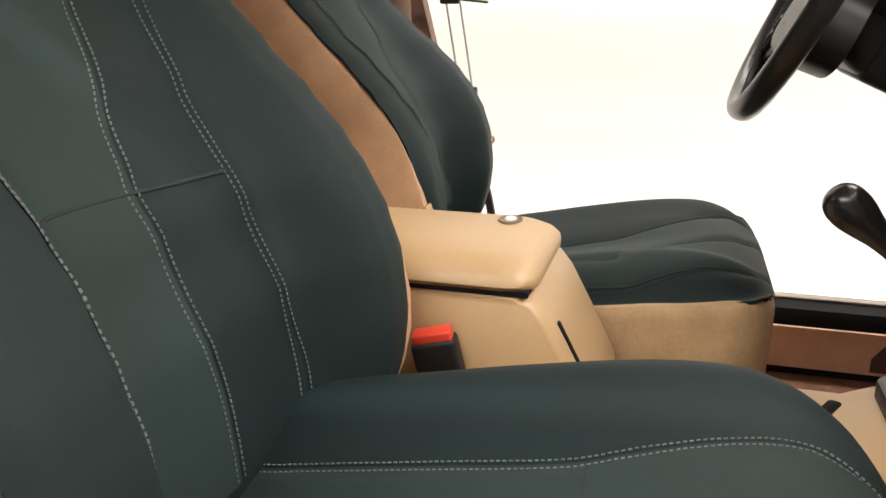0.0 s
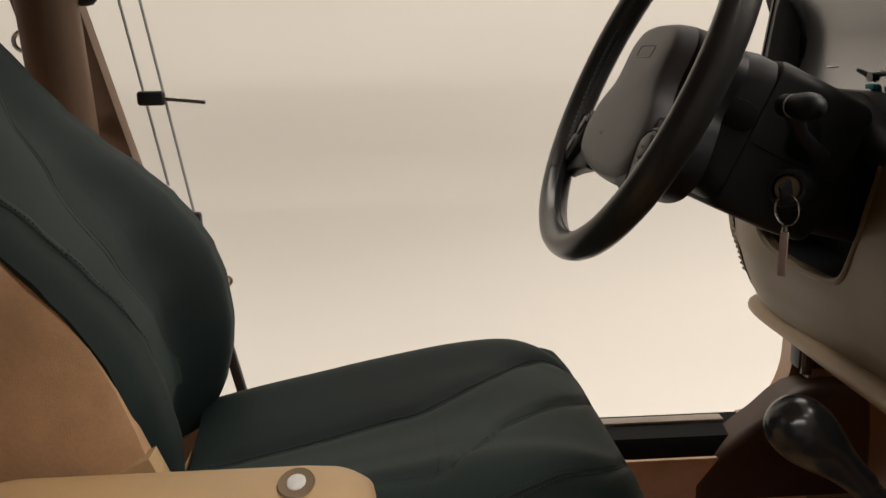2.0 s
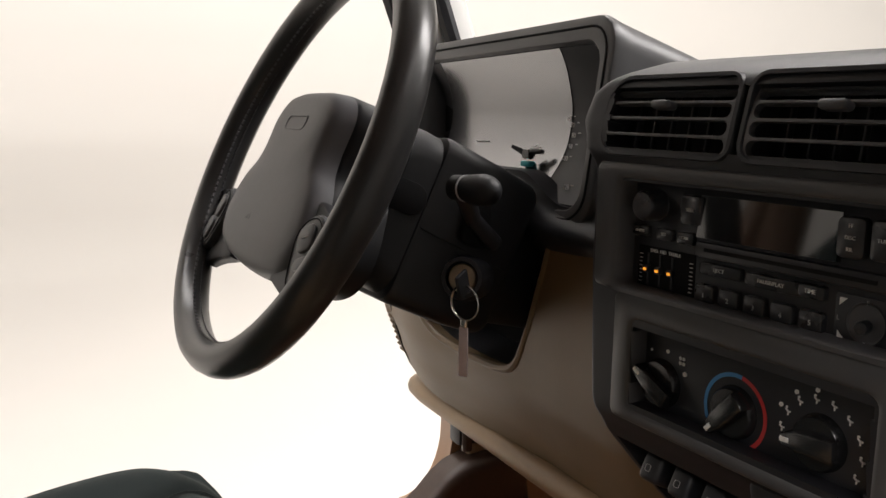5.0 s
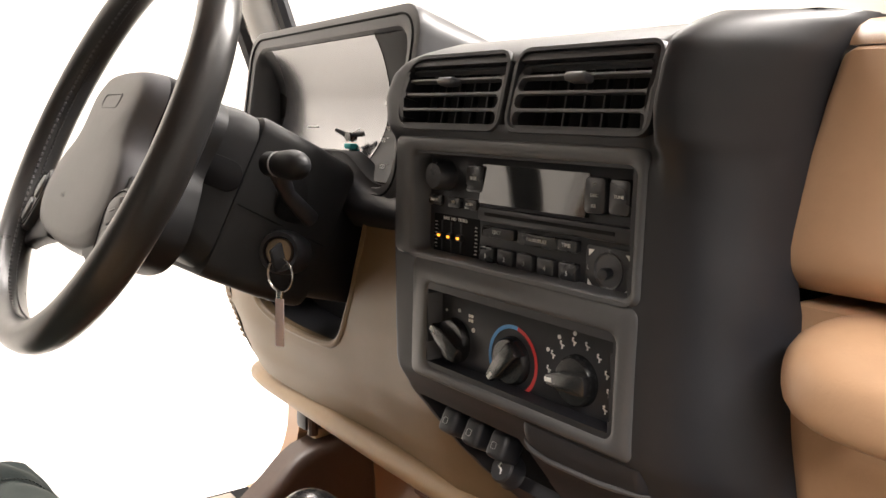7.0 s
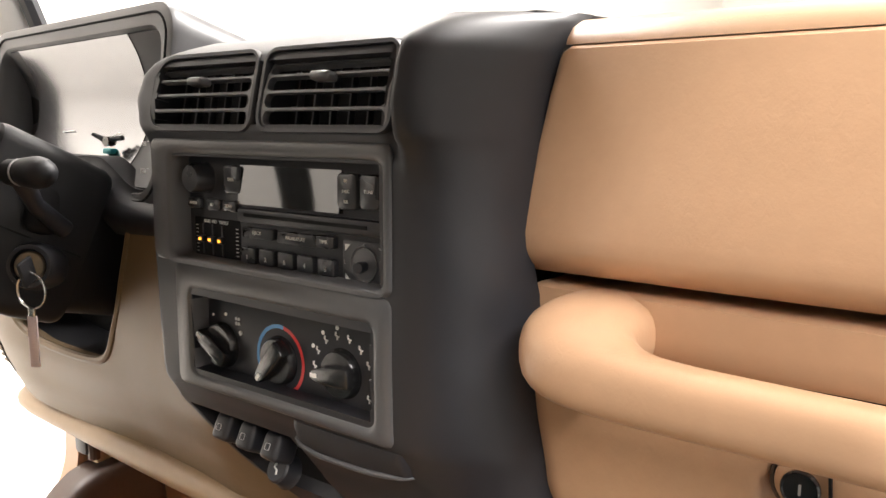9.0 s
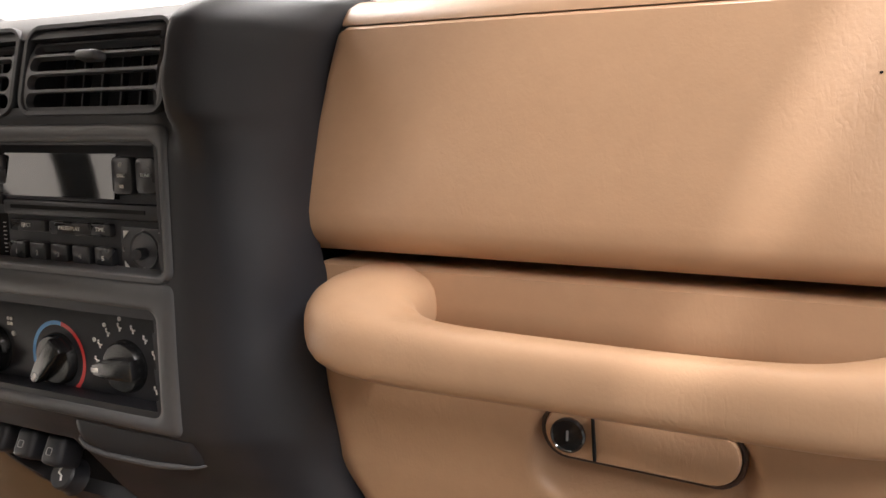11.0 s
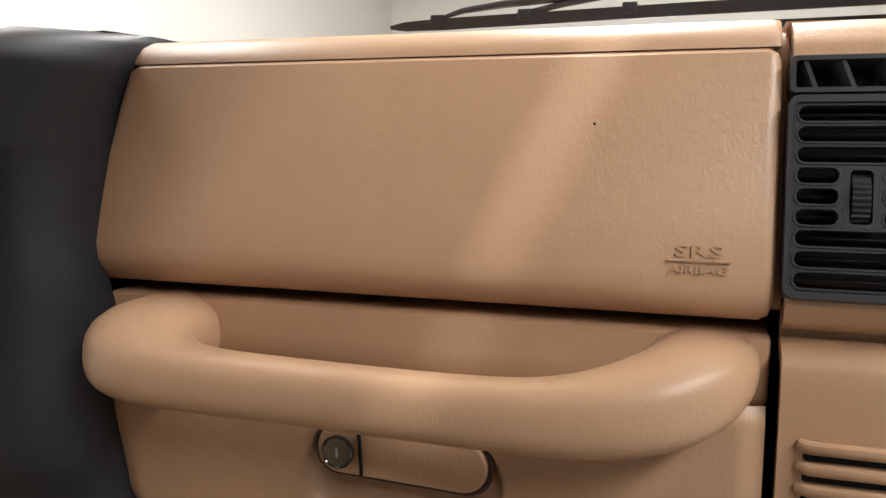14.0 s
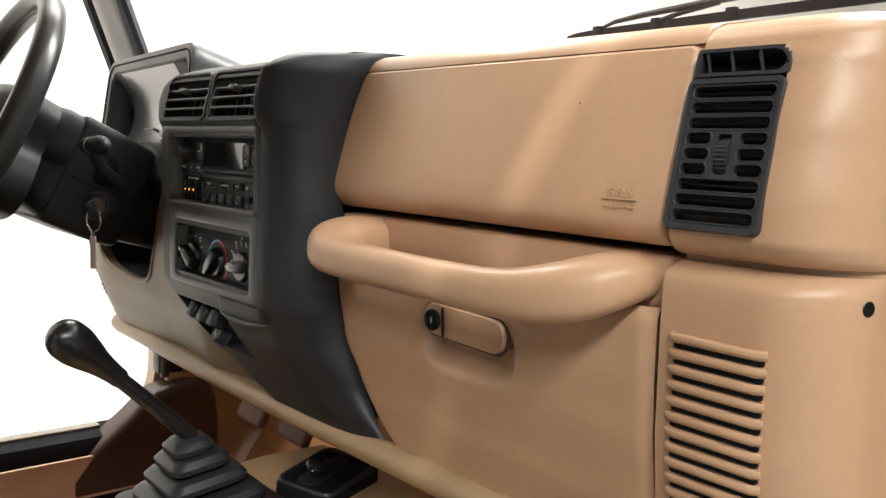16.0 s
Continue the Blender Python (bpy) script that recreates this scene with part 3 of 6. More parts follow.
pod = part("vent_pod", thicken(bm, 0.01), TAN, dash, "tan end pod round the side vent", sharp=60)
part("pod_seam", sheet(pod_face(lambda z: 0.0565, 0.555, 0.574), 40, 2, 0.003), TAN, dash, "crease under the end pod")
part("pod_top", sheet(lambda u, v: Vector((XR + 0.002 + 0.13 * u, 0.082 + 0.04 * u * u + (0.158 - 0.04 * u * u) * v, 0.7075 + 0.0045 * math.sin(v * 1.5))), 8, 5, 0.008), TAN, dash)


def lower_y(z):
    return interp([(0.34, 0.060), (0.40, 0.043), (0.46, 0.036), (0.52, 0.034), (0.548, 0.034), (0.556, 0.036), (0.5605, 0.042), (0.562, 0.052)], z)


kick = thing("kick_cover", (0.57, 0.04, 0.33), "tan side cover with a column of louvre slots", "trim panel")
part("cover", sheet(pod_face(lower_y, 0.562, 0.33), 40, 40, 0.01), TAN, kick, sharp=60)
for i in range(19):
    z = 0.5130 - 0.00965 * i
    y = lower_y(z)
    part("louvre_slot", plate(rounded(0.0575, 0.0034, 0.0016), facing(0.5642, y - 0.0006, z - 0.0002), 0.004, 0.0008), DARK, kick)
    part("louvre_lip", tube([(0.5345, y + 0.0002, z + 0.0048), (0.538, y - 0.0026, z + 0.0046), (0.5905, y - 0.0026, z + 0.0046), (0.5940, y + 0.0002, z + 0.0048)], 0.0030, 10), TAN, kick)
part("screw_hole", lathe([(0.0, 0.0), (0.0032, 0.0), (0.0038, 0.0006), (0.0044, 0.0)], pose(0.6302, 0.070, 0.5465, 90, 0, 73.7)), DARK, kick)

vent = thing("side_vent", (0.5535, 0.04, 0.63), "black plastic side air vent with slatted grille and thumbwheel", "air vent")
VT = 11.5
vm = facing(0.5535, 0.0395, 0.6265, VT)
part("vent_frame", framed(rounded(0.0605, 0.0905, 0.005), rounded(0.0558, 0.0824, 0.003), vm, 0.016, 0.0016), GRILLE, vent)
part("vent_back", plate(rounded(0.056, 0.086, 0.004), vm @ pose(0, 0, -0.014), 0.004), DARK, vent)
# the grille: rows of round-ended slots, the middle ones parted by the thumbwheel's window
for i in range(9):
    yy = 0.0366 - 0.00915 * i
    cells = ((-0.01740, 0.0212), (0.01740, 0.0212)) if i in (3, 4, 5) else ((0, 0.0560),)
    for cx, w in cells:
        cm = vm @ pose(cx, yy, -0.0012)
        bm = framed(rounded(w, 0.00915, 0.0002, 6), rounded(w - 0.0040, 0.0070, 0.0034, 6), cm, 0.0055, 0.0006)
        tube([cm @ Vector((x, y, -0.0001)) for x, y in rounded(w - 0.0032, 0.0078, 0.0038, 6)], 0.00065, 6, bm, loop=True)
        part("slat", bm, GRILLE, vent)
        part("louvre", box(cm @ Vector((0, 0, -0.0075)), (w - 0.004, 0.005, 0.0012), 0.0003, rot=pose(0, 0, 0, -VT - 25)), BLACK, vent)
part("wheel_window", framed(rounded(0.0136, 0.02745, 0.0004, 6), rounded(0.0090, 0.0236, 0.002, 6), vm @ pose(0, 0, -0.0012), 0.0055, 0.0007), GRILLE, vent)


def wheel_ring(x):
    return [vm @ Vector((x, 0.0125 * math.sin(radians(q)), -0.0125 + (0.0130 + 0.0013 * (k % 2)) * math.cos(radians(q)))) for k, q in enumerate(range(-84, 85, 6))]


part("thumbwheel", loft([wheel_ring(-0.0036), wheel_ring(0.0036)]), GRILLE, vent, "ribbed black thumbwheel", sharp=20)
dm = facing(0.5537, 0.0535, 0.6800, 14)
dout, din = corners(0.0600, 0.0172, (0.0115, 0.0025, 0.0025, 0.0030)), corners(0.0548, 0.0126, (0.0088, 0.0015, 0.0015, 0.0060))
part("demist_frame", framed(dout, din, dm, 0.0135, 0.0013), GRILLE, vent)
part("demist_back", plate(rounded(0.060, 0.0200, 0.004), dm @ pose(0, 0.001, -0.0125), 0.003), DARK, vent)
for x in (-0.0205, -0.0050, 0.0130):
    vane = [(x - 0.0042, 0.0062), (x - 0.0022, 0.0062), (x + 0.0022, -0.0062), (x + 0.0002, -0.0062)]
    part("demist_vane", loft([[dm @ Vector((q - d * 0.55, r, -0.001 - d)) for q, r in vane] for d in (0.0, 0.0085)]), GRILLE, vent)

# bottom roll along the dash
roll = refine([(-0.634, 0.14, 0.310), (-0.622, 0.112, 0.313), (-0.59, 0.100, 0.317), (-0.54, 0.090, 0.322), (-0.40, 0.072, 0.333), (-0.22, 0.06, 0.338), (0.0, 0.056, 0.341), (0.24, 0.054, 0.3455), (0.40, 0.054, 0.3475), (0.53, 0.058, 0.3475)], 4)
part("lower_roll", tube(roll, 0.0135, 12), ROLL_TAN, dash, "rolled tan lower edge")

# knee panel on the driver's side with the column cut-out


def knee(u, v):
    z = 0.345 + (0.572 - 0.345) * v
    x0 = interp([(0.345, -0.618), (0.40, -0.638), (0.45, -0.647), (0.572, -0.652)], z)
    x1 = interp([(0.345, 0.05), (0.40, 0.0), (0.452, -0.075), (0.49, -0.11), (0.572, -0.118)], z)
    x = x0 + (x1 - x0) * u
    y = interp([(0.345, 0.064), (0.38, 0.050), (0.42, 0.036), (0.47, 0.029), (0.52, 0.029), (0.572, 0.033)], z)
    y += 0.036 * (1 - smoothstep(-0.655, -0.45, x)) ** 1.4
    y += interp([(-0.26, 0.0), (-0.2, -0.004), (-0.12, -0.012), (0.05, 0.008)], x)
    return Vector((x, y, z))


bm = bmesh.new()
NU, NV = 72, 40
gv = [[bm.verts.new(knee(i / NU, j / NV)) for j in range(NV + 1)] for i in range(NU + 1)]


CUT = (-0.345, 0.545)
CUT_EDGE = [(-0.233, 0.590), (-0.2335, 0.562), (-0.240, 0.534), (-0.251, 0.502), (-0.263, 0.474), (-0.278, 0.450), (-0.296, 0.436), (-0.325, 0.4305), (-0.37, 0.4295), (-0.42, 0.432), (-0.452, 0.440), (-0.470, 0.458), (-0.476, 0.50), (-0.478, 0.55), (-0.478, 0.590)]
CUT_POLAR = sorted((math.atan2(q[1] - CUT[1], q[0] - CUT[0]), math.hypot(q[0] - CUT[0], q[1] - CUT[1])) for q in refine([(*q, 0) for q in CUT_EDGE], 4))


def cut_radius(a):
    """How far the column opening reaches from its middle, by direction in x and z; it is open at the top."""
    if CUT_POLAR[0][0] <= a <= CUT_POLAR[-1][0]:
        for (a0, r0), (a1, r1) in zip(CUT_POLAR, CUT_POLAR[1:]):
            if a <= a1:
                return r0 + (r1 - r0) * (a - a0) / max(a1 - a0, 1e-6)
    return 0.13


for i in range(NU):
    for j in range(NV):
        q = (gv[i][j], gv[i + 1][j], gv[i + 1][j + 1], gv[i][j + 1])
        c = sum((v.co for v in q), Vector()) / 4
        dx, dz = c.x - CUT[0], c.z - CUT[1]
        if math.hypot(dx, dz) > cut_radius(math.atan2(dz, dx)):
            bm.faces.new(q)
for v in [v for v in bm.verts if not v.link_faces]:
    bm.verts.remove(v)
for v in bm.verts:
    dx, dz = v.co.x - CUT[0], v.co.z - CUT[1]
    d, a = math.hypot(dx, dz), math.atan2(dz, dx)
    if v.is_boundary and d < cut_radius(a) + 0.014 and v.co.z < 0.5719 and abs(a - math.pi / 2) > 1.2:
        k = cut_radius(a) / d
        v.co.x, v.co.z = CUT[0] + dx * k, min(0.572, CUT[1] + dz * k)
thicken(bm, 0.014)
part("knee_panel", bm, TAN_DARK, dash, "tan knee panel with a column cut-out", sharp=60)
# black lining of the cut-out and its rim
rim = [(q[0], q[1]) for q in refine([(*q, 0) for q in CUT_EDGE[1:-1]], 2)]
rim3 = []
for x, z in rim:
    u = 0.5
    lo, hi = 0.0, 1.0
    for _ in range(24):
        mid = (lo + hi) / 2
        if knee(mid, (z - 0.345) / 0.227).x < x:
            lo = mid
        else:
            hi = mid
    rim3.append(knee(lo, min(1, (z - 0.345) / 0.227)))
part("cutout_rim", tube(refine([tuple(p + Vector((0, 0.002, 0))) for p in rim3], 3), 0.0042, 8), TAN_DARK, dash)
part("cutout_lining", loft([[Vector((p.x, p.y + 0.008, p.z)) for p in rim3], [Vector((p.x, p.y + 0.11, p.z + 0.01)) for p in rim3]], closed=False, caps=False), BLACK_SOFT, dash)
# slatted fresh-air outlet at the dash end
def knee_at(x, z, out=0.0):
    """The point of the knee panel's face at x and z."""
    v = (z - 0.345) / 0.227
    a, b = knee(0, v).x, knee(1, v).x
    return knee((x - a) / (b - a), v) + Vector((0, -out, 0))


for i in range(15):
    z = 0.472 - 0.0078 * i
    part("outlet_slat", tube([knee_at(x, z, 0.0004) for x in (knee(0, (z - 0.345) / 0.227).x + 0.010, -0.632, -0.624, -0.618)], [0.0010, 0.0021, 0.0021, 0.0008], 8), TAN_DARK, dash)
part("outlet_groove", tube([knee_at(-0.611 + 0.02 * (0.48 - z), z) for z in (0.485, 0.46, 0.43, 0.40, 0.37, 0.352)], 0.0016, 6), DARK, dash)

# black band under the gauges, stepping down past the column
def apron_top(x):
    return 0.621 - 0.0255 * smoothstep(-0.286, -0.220, x)


part("gauge_apron", sheet(lambda u, v: Vector((-0.60 + 0.48 * u, 0.034 - 0.016 * math.sin(math.pi * min(1, v * 1.15)) + 0.045 * (1 - smoothstep(0, 0.3, u)), 0.555 + (apron_top(-0.60 + 0.48 * u) - 0.555) * v)), 144, 10, 0.02), BLACK_SOFT, dash, "soft black apron below the gauges", sharp=60)

# gauge hood: a deep rectangular cowl
hood = thing("gauge_cluster", (-0.366, 0.06, 0.60), "black gauge cluster under a rectangular hood", "instrument cluster")
HM = facing(-0.3685, 0.0490, 0.6620, 8) @ pose(0, 0, 0, 0, -3.5, 0)


def hood_ring(w, h, r, z, dy=0.0, k=6):
    return [HM @ Vector((x, y + dy, z)) for x, y in rounded(w, h, r, k)]


bm = loft([hood_ring(0.338, 0.140, 0.02, -0.20, -0.012), hood_ring(0.369, 0.168, 0.026, -0.02), hood_ring(0.378, 0.173, 0.028, -0.005), hood_ring(0.376, 0.171, 0.028, -0.001), hood_ring(0.371, 0.166, 0.026, 0.0), hood_ring(0.340, 0.140, 0.022, -0.002, -0.002), hood_ring(0.332, 0.134, 0.019, -0.006, -0.002), hood_ring(0.326, 0.128, 0.017, -0.022, -0.003), hood_ring(0.324, 0.126, 0.016, -0.060, -0.003)], loop=True)
part("hood", bm, GREY, hood, "charcoal gauge hood")
part("hood_groove", tube(hood_ring(0.358, 0.1555, 0.024, -0.0004), 0.0011, 6, loop=True), DARK, hood, "dark groove round the front ring")


def hollow(v):
    """How far the lens and its cheeks lie behind the front: deepest at half their height."""
    return -0.004 - 0.033 * (1 - (2 * v - 1) ** 2)


def lens_left(v):
    return interp([(0, -0.150), (0.25, -0.152), (0.5, -0.148), (0.75, -0.140), (1, -0.129)], v)


def lens_right(v):
    return interp([(0, 0.098), (0.25, 0.094), (0.5, 0.092), (0.75, 0.096), (1, 0.106)], v)


def lens_at(u, v, out=0.0):
    """The lens is hollowed like a trough that runs across."""
    return HM @ Vector((lens_left(v) + (lens_right(v) - lens_left(v)) * u, -0.066 + 0.130 * v, hollow(v) + out))


part("lens", sheet(lens_at, 24, 24, 0.003), MIRROR_LENS, hood, "glossy grey lens reflecting the white bay")
part("cluster_bezel", plate(rounded(0.328, 0.130, 0.014), HM @ pose(0, -0.003, -0.0445), 0.006, 0.001), DARK, hood, "dark bezel behind the lens")
for near, far in ((lens_left, -0.162), (lens_right, 0.162)):
    part("bezel_cheek", sheet(lambda u, v: HM @ Vector((near(v) + (far - near(v)) * u, -0.066 + 0.130 * v, hollow(v) - 0.001)), 6, 24, 0.004), BLACK_SOFT, hood, "black hollowed cheek beside the lens")
# figures seen faintly at the end of the lens
for word, x, y in (("60", 0.090, 0.0085), ("70", 0.0965, 0.003), ("80", 0.1005, -0.006), ("90", 0.1005, -0.016), ("100", 0.0995, -0.027), ("120", 0.130, -0.052)):
    q = HM @ Vector((x, y, hollow((y + 0.066) / 0.130) + 0.0014))
    writing("dial_number", word, 0.0062, Matrix.Translation(q) @ HM.to_3x3().to_4x4(), DIAL_INK, hood, thick=0.00005)
    part("dial_tick", box(q + HM.to_3x3() @ Vector((0.009, 0.0022, 0.0002)), (0.0032, 0.0003, 0.0007), 0), DIAL_INK, hood)
for x, y, w, turn in ((-0.064, -0.0155, 0.026, 2), (0.036, -0.0205, 0.026, 16)):
    q = HM @ Vector((x, y, hollow((y + 0.066) / 0.130) + 0.0012))
    part("gauge_needle", box((0, 0, 0), (w, 0.0010, 0.0005), 0.0001), DIAL_INK, hood, "pale gauge needle").matrix_basis = Matrix.Translation(q) @ HM.to_3x3().to_4x4() @ pose(0, 0, 0, 0, 0, turn)
kn = part("trip_knob", lathe([(0, 0.016), (0.0042, 0.016), (0.0052, 0.014), (0.0052, 0.004), (0.0042, 0.003), (0.0042, 0), (0, 0)], HM @ pose(-0.006, -0.0365, 0.018)), BLACK, hood, "ribbed trip reset knob")
for k in range(3):
    part("knob_rib", lathe([(0.0050, 0.0), (0.0059, 0.0006), (0.0059, 0.0016), (0.0050, 0.0022)], HM @ pose(-0.006, -0.0365, 0.0245 + 0.0038 * k), 16), GREY_INK, kn)
# clip added to stand in for a black and teal shape of unknown kind
clip = thing("clip_stand_in", (-0.314, 0.062, 0.625), "small unidentified black and teal shape at the gauge lens, built as a clip", "clip")
CM = pose(-0.3140, 0.0620, 0.6320, 0, 0, 8) @ Matrix.Scale(1.25, 4)
part("pad", box(CM @ Vector((-0.004, 0.004, -0.0062)), (0.015, 0.007, 0.0052), 0.0014), TEAL, clip, "teal patch under the dark shape")
part("jaw", tube([CM @ Vector(q) for q in ((-0.0145, -0.002, 0.0062), (-0.008, -0.001, 0.004), (-0.002, 0, 0.0012), (0.004, 0, -0.0010))], [0.0019, 0.0024, 0.0032, 0.0024], 10), BLACK, clip)
part("lever", tube([CM @ Vector(q) for q in ((0.000, 0, 0.001), (0.006, 0, 0.0032), (0.0150, 0.001, 0.0036))], [0.0030, 0.0024, 0.0022], 10), BLACK, clip)
part("spring", lathe([(0.0012, -0.0035), (0.0036, -0.0035), (0.0036, 0.0035), (0.0012, 0.0035)], CM @ pose(0.001, 0, 0.0012, 90), 14), STEEL, clip)

# ---- centre stack ----
stack = thing("centre_stack", (0.0, 0.0, 0.35), "black moulded centre stack housing radio, vents and heater controls", "console")


def left_edge(z):
    return interp([(0.345, 0.040), (0.375, 0.002), (0.388, -0.022), (0.395, -0.042), (0.405, -0.060), (0.42, -0.077), (0.438, -0.098), (0.455, -0.112), (0.475, -0.119), (0.512, -0.121), (0.574, -0.124), (0.630, -0.123), (0.640, -0.130), (0.652, -0.145), (0.668, -0.151), (0.684, -0.147), (0.696, -0.133), (0.704, -0.110)], z)


def right_edge(z):
    return interp([(0.345, 0.228), (0.40, 0.192), (0.45, 0.177), (0.53, 0.168), (0.60, 0.163), (0.69, 0.163), (0.71, 0.164)], z)


def front(z):
    return interp([(0.345, 0.048), (0.38, 0.028), (0.43, 0.002), (0.455, -0.009), (0.47, -0.0155), (0.48, -0.0162), (0.52, -0.0165), (0.638, -0.0165), (0.6435, -0.0190), (0.66, -0.0172), (0.68, -0.0128), (0.692, -0.0085), (0.700, 0.003), (0.706, 0.022), (0.709, 0.06)], z)


def shell(u, v):
    z = 0.345 + (0.709 - 0.345) * v
    l, r = left_edge(z), right_edge(z)
    x = l + (r - l) * u
    f = front(z)
    # round the flank into the tan panels: wide on the passenger's side, tight on the other
    dr = (r - x) / max(0.062, (r - 0.112))
    if x > 0.112 or dr < 1:
        k = 1 - min(1, max(0, (r - x) / max(r - 0.112, 0.03)))
        edge = interp([(0.345, 0.058), (0.53, 0.050), (0.575, 0.040), (0.62, 0.045), (0.66, 0.056), (0.69, 0.066), (0.709, 0.10)], z)
        f = f + (edge - f) * (1 - math.sqrt(max(0, 1 - k ** 2.2)))
    # the flank stands proud of the vents like a pillar with a rounded shoulder
    f -= 0.0140 * smoothstep(0.1130, 0.1225, x) * (1 - smoothstep(0.128, 0.163, x)) * smoothstep(0.615, 0.665, z) * (1 - 0.5 * smoothstep(0.695, 0.709, z))
    f += 0.0045 * math.exp(-((x - 0.1115) / 0.0035) ** 2) * smoothstep(0.625, 0.65, z) * (1 - smoothstep(0.695, 0.705, z))
    z += 0.0045 * smoothstep(0.110, 0.128, x) * smoothstep(0.69, 0.709, z)
    kl = 1 - min(1, (x - l) / interp([(0.46, 0.006), (0.63, 0.006), (0.655, 0.022)], z))
    f = f + interp([(0.345, 0.008), (0.45, 0.008), (0.49, 0.012), (0.63, 0.012), (0.66, 0.03)], z) * (1 - math.sqrt(max(0, 1 - kl ** 2)))
    return Vector((x, f, z))


OPEN = ((-0.098, 0.104, 0.5545, 0.631), (-0.080, 0.096, 0.4775, 0.5385), (-0.113, 0.108, 0.6475, 0.6925))
bm = bmesh.new()
NU, NV = 152, 104
sv = [[bm.verts.new(shell(i / NU, j / NV)) for j in range(NV + 1)] for i in range(NU + 1)]
for i in range(NU):
    for j in range(NV):
        q = (sv[i][j], sv[i + 1][j], sv[i + 1][j + 1], sv[i][j + 1])
        c = sum((v.co for v in q), Vector()) / 4
        cut = any(x0 + 0.003 < c.x < x1 - 0.003 and z0 + 0.003 < c.z < z1 - 0.003 for x0, x1, z0, z1 in OPEN)
        cut = cut or (left_edge(c.z) + 0.011 < c.x < 0.012 + (0.45 - c.z) * 0.75 and 0.402 < c.z < 0.450)
        if not cut:
            bm.faces.new(q)
for v in [v for v in bm.verts if not v.link_faces]:
    bm.verts.remove(v)
thicken(bm, 0.012)
part("shell", bm, BLACK_SOFT, stack, "soft black outer shell", sharp=60)
part("stack_cover", sheet(lambda u, v: Vector((-0.118 + 0.270 * u, 0.058 + 0.182 * v, 0.7085 + 0.004 * math.sin(3 * v) + 0.0045 * smoothstep(0.83, 0.92, u))), 24, 4, 0.01), BLACK_SOFT, stack)
part("shell_back", box((0.02, 0.075, 0.52), (0.25, 0.04, 0.32), 0.004), DARK, stack)


def fascia(name, outer, inner, deep, back=0.0):
    """A flat plate with a rounded opening whose walls run back to the set-in unit."""
    def ring(b, g, y, r):
        x0, x1, z0, z1 = b
        m = facing((x0 + x1) / 2, y + (back if y < 0 else 0), (z0 + z1) / 2)
        return [m @ Vector((x, q, 0)) for x, q in rounded(x1 - x0 + 2 * g, z1 - z0 + 2 * g, r, 5)]
    return part(name, loft([ring(outer, 0, 0.0, 0.006), ring(outer, 0, -0.0158, 0.006), ring(outer, -0.0006, -0.0174, 0.006), ring(outer, -0.0022, -0.0187, 0.006), ring(inner, 0.004, -0.0187, 0.008), ring(inner, 0.0016, -0.0181, 0.007), ring(inner, 0.0, -0.0160, 0.006), ring(inner, -0.001, deep, 0.005), ring(outer, -0.004, deep, 0.005)], loop=True), GREY, stack, "charcoal fascia plate", sharp=45)


fascia("radio_fascia", (-0.117, 0.1105, 0.5555, 0.6405), (-0.0945, 0.1035, 0.5590, 0.630), 0.012)
fascia("heater_fascia", (-0.0955, 0.1105, 0.4685, 0.5560), (-0.0765, 0.0945, 0.4785, 0.538), 0.012, 0.0012)

# twin centre vents


for x1, x0, tab, radii in ((-0.0075, -0.1145, -0.061, (0.006, 0.019, 0.013, 0.006)), (0.1085, 0.0035, 0.057, (0.005, 0.008, 0.008, 0.005))):
    cvent = thing("centre_vent", ((x0 + x1) / 2, 0.0, 0.65), "black centre air vent with thin horizontal slats", "air vent", group="centre air vents")
    cx, w, h = (x0 + x1) / 2, x1 - x0, 0.0465
    m = facing(cx, -0.0150, 0.6705, 13)
    part("vent_frame", framed(corners(w + 0.008, h + 0.006, [r + 0.004 for r in radii]), corners(w, h, radii), m, 0.0265, 0.0018), BLACK_SOFT, cvent)
    part("vent_back", plate(corners(w + 0.002, h + 0.002, radii), m @ pose(0, 0, -0.024), 0.003), DARK, cvent)
    # slots between slats that roll back towards the top
    slats = [(-0.0225, -0.0020), (-0.0120, -0.0008), (-0.0015, -0.0008), (0.0088, -0.0020), (0.0165, -0.0052), (0.0218, -0.0100)]
    for (y0, d0), (y1, d1) in zip(slats, slats[1:]):
        tall = math.hypot(y1 - y0, d1 - d0)
        sm = m @ pose(0, (y0 + y1) / 2, (d0 + d1) / 2, math.degrees(math.atan2(d1 - d0, y1 - y0)))
        part("slat", framed(rounded(w - 0.0006, tall, 0.0002, 6), rounded(w - 0.0046, tall - 0.0017, (tall - 0.0018) / 2, 6), sm, 0.005, 0.0004), GREY, cvent)
    for i in range(6):
        part("rear_vane", box(m @ Vector((-w / 2 + w * (i + 1) / 7, 0, -0.018)), (0.0014, 0.006, 0.036), 0.0004, rot=pose(0, 0, 0, -13, 0, 12)), BLACK, cvent)
    part("tab", box(m @ Vector((tab - cx, 0.0060, 0.001)), (0.016, 0.010, 0.0055), 0.0024, 3, rot=pose(0, 0, 0, -13)), GREY, cvent, "grey sliding tab")

# ---- radio ----
radio = thing("car_radio", (-0.004, 0.0, 0.555), "black cassette car radio with display and push buttons", "car radio")
RM = facing(-0.0035, -0.0025, 0.5912)
part("body", plate(rounded(0.212, 0.0742, 0.003), RM @ pose(0.004, 0, 0), 0.012, 0.001), BLACK, radio)


def rpt(x, z, out=0.0):
    return Vector((x, -0.0025 - out, z))


